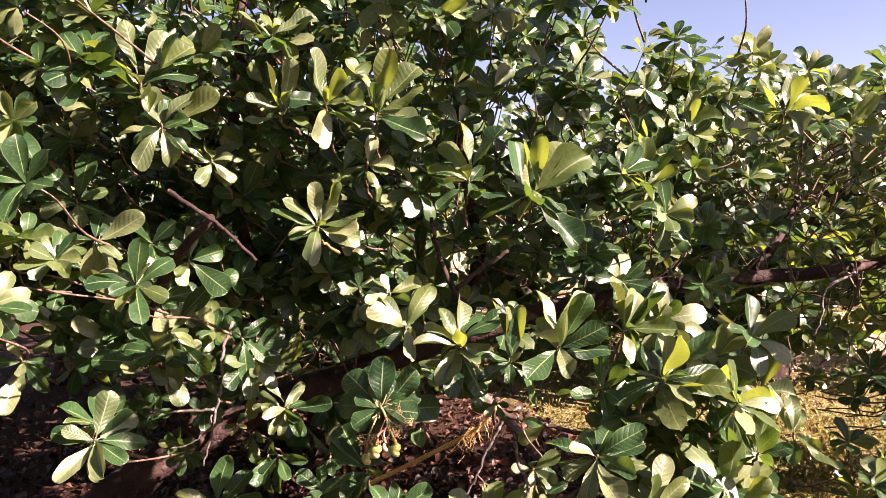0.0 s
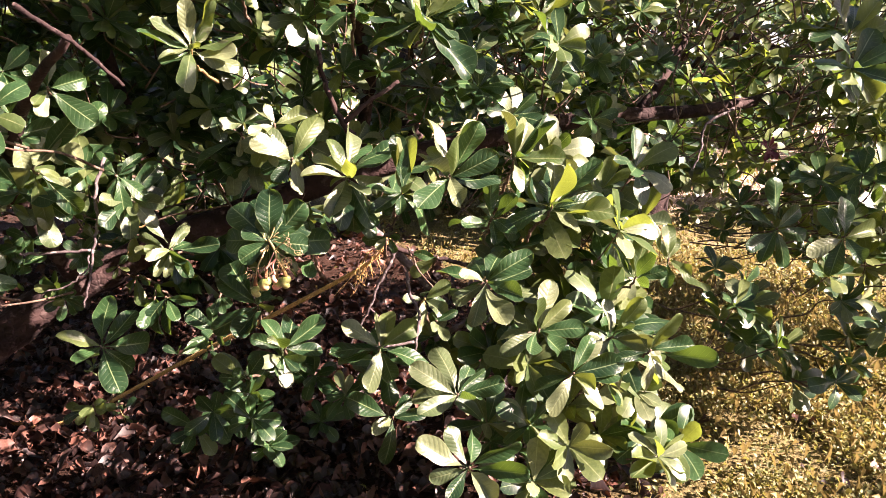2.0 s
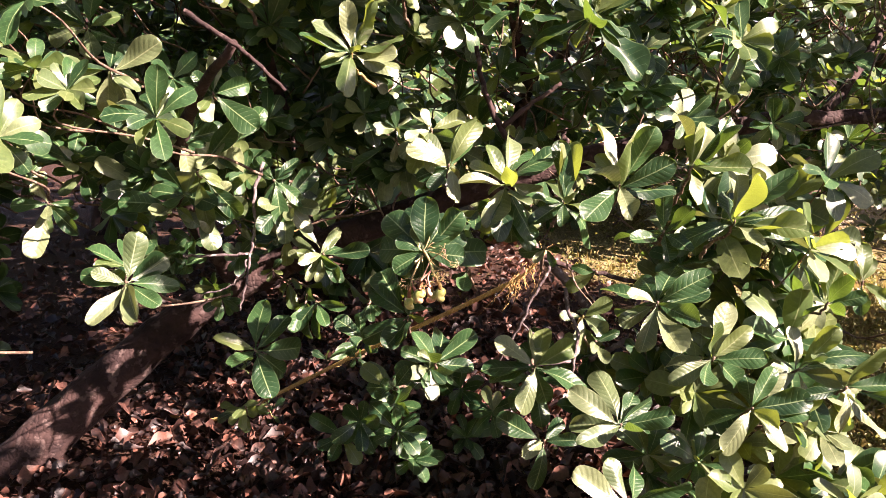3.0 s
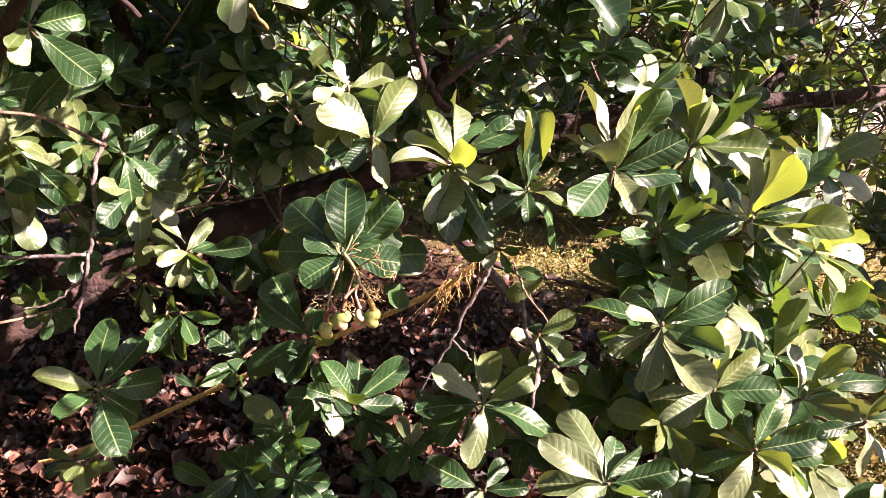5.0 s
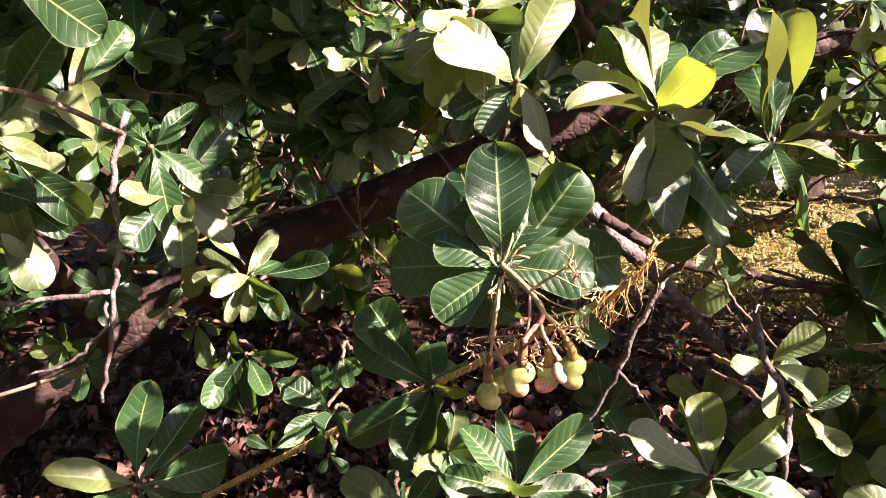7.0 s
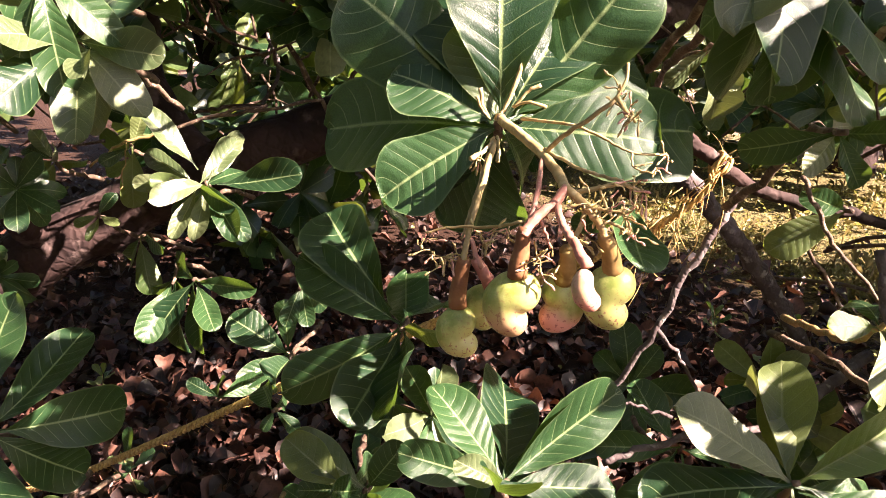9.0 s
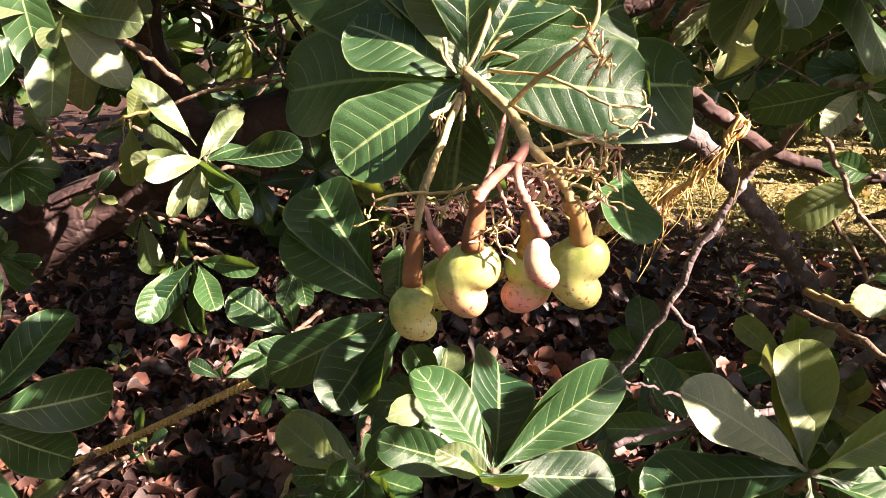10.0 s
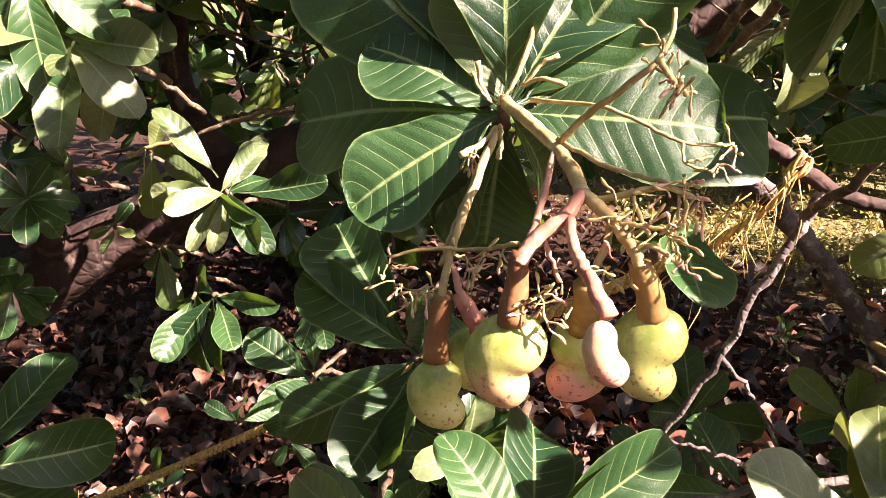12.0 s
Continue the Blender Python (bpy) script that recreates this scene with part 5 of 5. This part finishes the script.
far_tree((-3.4, 6.6, 0), 3.3, 2.3, 31, "broad cashew tree with dense dark leaves", 270, 0.12)
far_tree((0.6, 7.6, 0), 2.8, 2.2, 32, "cashew tree standing behind in half shade", 270, 0.10)
far_tree((4.2, 9.5, 0), 3.4, 2.2, 33, "sunlit cashew tree beside the bare path", 260, 0.15)
far_tree((8.5, 10.5, 0), 3.3, 2.3, 34, "sunlit cashew tree at the field's edge", 240, 0.10)
far_tree((6.6, 5.8, 0), 2.3, 1.3, 35, "low sunlit cashew tree with yellow-green leaves", 220, 0.15)
far_tree((-1.3, 5.6, 0), 2.6, 1.5, 41, "low shaded cashew tree behind the leaning trunk", 420, 0.06)
far_tree((2.7, 6.6, 0), 2.7, 1.5, 46, "low cashew tree standing behind in half shade", 420, 0.06)
far_tree((-5.6, 5.8, 0), 3.0, 1.8, 42, "low shaded cashew tree behind the leaning trunk", 380, 0.06)
far_tree((-8.0, 10.0, 0), 4.6, 2.8, 36, "broad cashew tree with dense dark leaves", 260, 0.08)
far_tree((-2.0, 14.0, 0), 3.9, 3.2, 37, "cashew tree at the back of the grove", 260, 0.05)
far_tree((12.5, 16.0, 0), 4.0, 3.2, 38, "cashew tree at the back of the grove", 240, 0.05)
far_tree((4.5, 17.0, 0), 3.8, 3.2, 39, "cashew tree at the back of the grove", 240, 0.05)

# unseen tree added to cast shade on the dead leaves and low shoots
def unseen_shade_tree(place):
    rs = np.random.RandomState(51)
    tr = thing("cashew_tree", "unseen cashew tree added to cast shade over the way", "tree", place, group="trees of the grove")
    b, mass = np.array(place), Mass()

    def hang(name, mesh):
        ob = part(name, mesh, tr)
        ob.matrix_parent_inverse = Matrix.Translation(place).inverted()
        return ob
    fork = b + (-0.2, 0.15, 1.9)
    hang("trunk", branch_mesh("trunk", [b + (0, 0, -0.1), b + (0.05, 0.05, 0.7), b + (-0.1, 0.1, 1.4), fork], 0.15, 0.08, bark, 12, 0.06, 5, 0.01, 51))
    for ends, spread, count in (((1.66, 1.10, 2.66), (0.06, 0.06, 0.03), 3), ((3.00, 1.98, 2.72), (0.17, 0.20, 0.08), 16), ((5.4, -0.6, 2.7), (0.4, 0.4, 0.25), 70), ((5.9, -1.3, 2.6), (0.5, 0.5, 0.35), 70), ((6.0, 0.2, 2.6), (0.4, 0.3, 0.2), 60), ((4.7, -1.5, 2.5), (0.5, 0.4, 0.35), 70)):
        c = np.array(ends)
        hang("limb", branch_mesh("limb", [fork, 0.5 * (fork + c) + (0, 0, 0.15), c], 0.05, 0.012, bark, 9, 0.08, 5, 0.01, count))
        for k in range(count):
            d = rs.randn(3)
            p = c + np.clip(d, -1.3, 1.3) * spread
            mass_rosette(mass, rs, p, (0.3, -0.2, 0.9), rs.randint(8, 12), 0.13 + 0.03 * rs.rand(), 0.2, 0.1, FAR)
    tagged(hang("foliage", mass.mesh("foliage", [mass_green, mass_lime, mass_sun_pale])), kind="stuff")


unseen_shade_tree((5.2, -0.5, 0.0))

# unseen trees added behind the way to hold back sky light
far_tree((-3.6, -1.2, 0), 4.6, 2.2, 43, "broad cashew tree with dense dark leaves", 800, 0.08)
far_tree((-0.8, -4.6, 0), 5.0, 2.6, 44, "broad cashew tree with dense dark leaves", 800, 0.08)
far_tree((3.6, -6.8, 0), 4.6, 2.6, 45, "broad cashew tree with dense dark leaves", 700, 0.08)


# ---------------------------------------------------------------- rope
def build_rope(points, radius, lay):
    rope = thing("rope", "frayed yellow-brown twisted coir rope strung between branches", "rope", tuple(points[0]))
    m, t, b, add = node_material("coir")
    coord = t.nodes.new("ShaderNodeTexCoord").outputs["Object"]
    n = add("ShaderNodeTexNoise", Scale=260.0, Detail=4.0)
    t.links.new(coord, n.inputs["Vector"])
    t.links.new(mixed(t, smooth(t, n.outputs["Fac"], 0.3, 0.7), (0.30, 0.17, 0.055), (0.62, 0.40, 0.15)), b.inputs["Base Color"])
    b.inputs["Roughness"].default_value = 0.9
    path = spline(points, 26)
    seg = np.linalg.norm(np.diff(path, axis=0), axis=1)
    run = np.concatenate([[0], np.cumsum(seg)])
    fine = np.linspace(0, run[-1], int(run[-1] / 0.0045))
    path = np.stack([np.interp(fine, run, path[:, k]) for k in range(3)], 1)
    taper = radius * np.interp(fine, [0.0, run[-1] - 0.30, run[-1] - 0.18], [1.0, 1.0, 0.5])
    tan = np.gradient(path, axis=0)
    tan /= np.linalg.norm(tan, axis=1)[:, None]
    s = np.cross(tan, (0, 0, 1.0))
    s /= np.linalg.norm(s, axis=1)[:, None]
    u = np.cross(s, tan)
    for k in range(3):
        a = fine / lay * 2 * math.pi + k * 2.094
        strand = path + 0.55 * taper[:, None] * (np.cos(a)[:, None] * s + np.sin(a)[:, None] * u)
        pts, faces = tube_arrays(strand, 0.58 * taper, 6, 0.10, k)
        ob = part("strand", mesh_from("strand", np.array(pts), faces, m), rope)
        ob.matrix_parent_inverse = Matrix.Translation(rope.location).inverted()
    rs = np.random.RandomState(3)
    pts, faces, n0 = [], [], 0
    for k in range(260):
        i = rs.randint(len(path))
        d = rs.randn(3)
        d = d / np.linalg.norm(d) + tan[i] * 0.8
        L = 0.008 + 0.022 * rs.rand()
        q = [path[i] + d * radius * 0.5, path[i] + d * L * 0.6 + 0.002 * rs.randn(3), path[i] + d * L]
        p1, f1 = tube_arrays(np.array(q), [0.0005, 0.0004, 0.0002], 3, 0, k)
        pts += p1
        faces += [tuple(j + n0 for j in f) for f in f1]
        n0 = len(pts)
    for k in range(40):
        a = np.array(points[4]) + (np.array(points[5]) - points[4]) * rs.rand() + 0.008 * rs.randn(3)
        L = 0.03 + 0.07 * rs.rand()
        d = np.array((-0.35 + 0.5 * rs.randn() * 0.5, 0.25 * rs.randn(), -1.0))
        q = spline([a, a + d * L * 0.5 + 0.008 * rs.randn(3), a + d * L + 0.014 * rs.randn(3)], 3)
        p1, f1 = tube_arrays(q, np.linspace(0.0009, 0.0004, len(q)), 3, 0, k)
        pts += p1
        faces += [tuple(j + n0 for j in f) for f in f1]
        n0 = len(pts)
    ob = part("fibre_fringe", mesh_from("fibre_fringe", np.array(pts), faces, m), rope, "loose frayed fibres")
    ob.matrix_parent_inverse = Matrix.Translation(rope.location).inverted()
    tagged(ob, kind="stuff")


branch_way = np.array((0.050, 0.008, -0.038)) / 0.0633
wrap_side, wrap_up = np.array((0.0, -1.0, -0.2)), np.array((0.6, -0.1, 0.79))
WRAP = [np.array((0.136, 2.315, 0.873)) + branch_way * 0.0022 * k + 0.0125 * (math.cos(k * 1.05) * wrap_side + math.sin(k * 1.05) * wrap_up) for k in range(10)]
build_rope([(-1.75, 3.16, 0.012), (-1.30, 2.98, 0.012), (-1.024, 2.845, 0.079), (-0.427, 2.564, 0.462), (0.06, 2.335, 0.775), *WRAP], 0.0070, 0.040)


# ---------------------------------------------------------------- dead leaves, weeds and grass
def shade_edge(x, y):
    """Positive on the sunlit grass, negative on the litter under the tree."""
    return max(x - 0.35 * y - 0.05, 0.55 * y + 1.3 * x - 3.75) + 0.4 * noise.noise((x * 0.8, y * 0.8, 7.0))


def scatter_litter():
    rs = np.random.RandomState(8)
    mass = Mass()
    made = 0
    while made < 19000:
        x, y = (-0.5 + 2.2 * rs.randn(), 3.1 + 2.1 * rs.randn()) if made < 13000 else (-0.4 + 0.7 * rs.randn(), 3.0 + 0.6 * rs.randn())
        e = shade_edge(x, y)
        if e > 0.1 and rs.rand() > 0.06:
            continue
        made += 1
        L = 0.020 + 0.065 * rs.rand() ** 1.8
        d = heading(360 * rs.rand(), 24 * (rs.rand() - 0.5))
        up = np.array((0, 0, 1.0)) + 1.2 * (rs.rand(3) - 0.5)
        near = abs(x + 0.4) < 1.3 and 2.0 < y < 4.2
        mass.leaf(FLAT[rs.randint(4) + (4 if near else 0)], (x, y, 0.006 + 0.03 * rs.rand()), frame_of(d, up), L, L * (0.42 + 0.2 * rs.rand()), 0)
    tagged(part("leaf_litter", mass.mesh("leaf_litter", [litter_mat])), "curled brown and pinkish dead leaves lying under the tree", "leaf litter", kind="stuff")


TINY = [blade_arrays(2, 2, bend=b, fold=0.2, wave=0.02, twist=tw, seed=k + 40, stalk=0.02) for k, (b, tw) in enumerate(((0.3, 0.2), (-0.2, -0.4), (0.1, 0.5)))]


def scatter_weeds():
    rs = np.random.RandomState(9)
    mass = Mass()
    made = 0
    while made < 98000:
        if made < 60000:
            x, y = 1.9 + 0.85 * rs.randn(), 3.1 + 1.0 * rs.randn()
        elif made < 86000:
            x, y = 3.5 + 4.0 * rs.randn(), 4.6 + 5.5 * abs(rs.randn())
        else:
            x, y = 2.0 + 2.6 * rs.randn(), -0.5 + 2.2 * rs.randn()
        e = shade_edge(x, y)
        if e < 0.0 and rs.rand() > 0.04:
            continue
        if noise.noise((x * 2.2, y * 2.2, 1.0)) < -0.12 and rs.rand() < 0.8:
            continue
        made += 1
        size = 0.011 + 0.016 * rs.rand() + 0.0022 * max(0.0, y - 2.5)
        tuft = 0.5 + 0.5 * noise.noise((x * 5.0, y * 5.0, 2.0))
        base = np.array((x, y, 0.002 + (0.03 + 0.06 * tuft) * rs.rand() ** 1.4))
        if rs.rand() < 0.82:
            d = heading(360 * rs.rand(), -20 + 75 * rs.rand())
            mass.leaf(TINY[rs.randint(3)], base, frame_of(d, np.array((0.3, -0.2, 1.0)) + 0.9 * (rs.rand(3) - 0.5)), size, size * (0.45 + 0.3 * rs.rand()), 0)
        else:
            d = heading(360 * rs.rand(), 25 + 60 * rs.rand())
            mass.leaf(TINY[rs.randint(3)], base - (0, 0, 0.01), frame_of(d, (0.1, -0.3, 1.0)), size * 2.4, 0.0025, 1)
    tagged(part("weeds", mass.mesh("weeds", [weed_mat, straw_mat])), "low dry yellow-green weeds and grass in full sun", "weeds", kind="stuff")


scatter_litter()
scatter_weeds()


# ---------------------------------------------------------------- seedlings among the dead leaves
def seedling(place, height, seed):
    rs = np.random.RandomState(seed)
    plant = thing("seedling", "small yellow-green seedling growing through dead leaves", "seedling", place, group="seedlings")
    b = np.array(place, float)
    top = b + np.array((0.02 * rs.randn(), 0.02 * rs.randn(), height))
    stem = part("stem", branch_mesh("stem", [b - (0, 0, 0.02), 0.5 * (b + top) + 0.006 * rs.randn(3), top], 0.0016, 0.0010, young_twig, 6, 0.05, 4, 0.0, seed), plant)
    stem.matrix_parent_inverse = Matrix.Translation(place).inverted()
    for k, d in enumerate(rosette_dirs(rs, (0.1, -0.3, 1.0), 7, 30, 95)):
        x, y, z = frame_of(d, (0.2, -0.2, 1.0))
        L = height * (0.45 + 0.35 * rs.rand())
        c = b + (top - b) * (0.55 + 0.45 * (7 - k) / 7)
        leaf = part("leaf", LEAF_MESH[rs.randint(len(FINE)), 1 if rs.rand() < 0.7 else 0], plant)
        w = L * 0.42
        leaf.matrix_parent_inverse = Matrix.Translation(place).inverted()
        leaf.matrix_basis = Matrix(((x[0] * w, y[0] * L, z[0] * L, c[0]), (x[1] * w, y[1] * L, z[1] * L, c[1]), (x[2] * w, y[2] * L, z[2] * L, c[2]), (0, 0, 0, 1)))


for k, (x, y, h) in enumerate(((0.72, 3.68, 0.11), (0.94, 3.61, 0.09), (0.78, 3.46, 0.07), (-0.83, 2.89, 0.10), (-1.13, 3.41, 0.08))):
    seedling((x, y, 0.0), h, 60 + k)
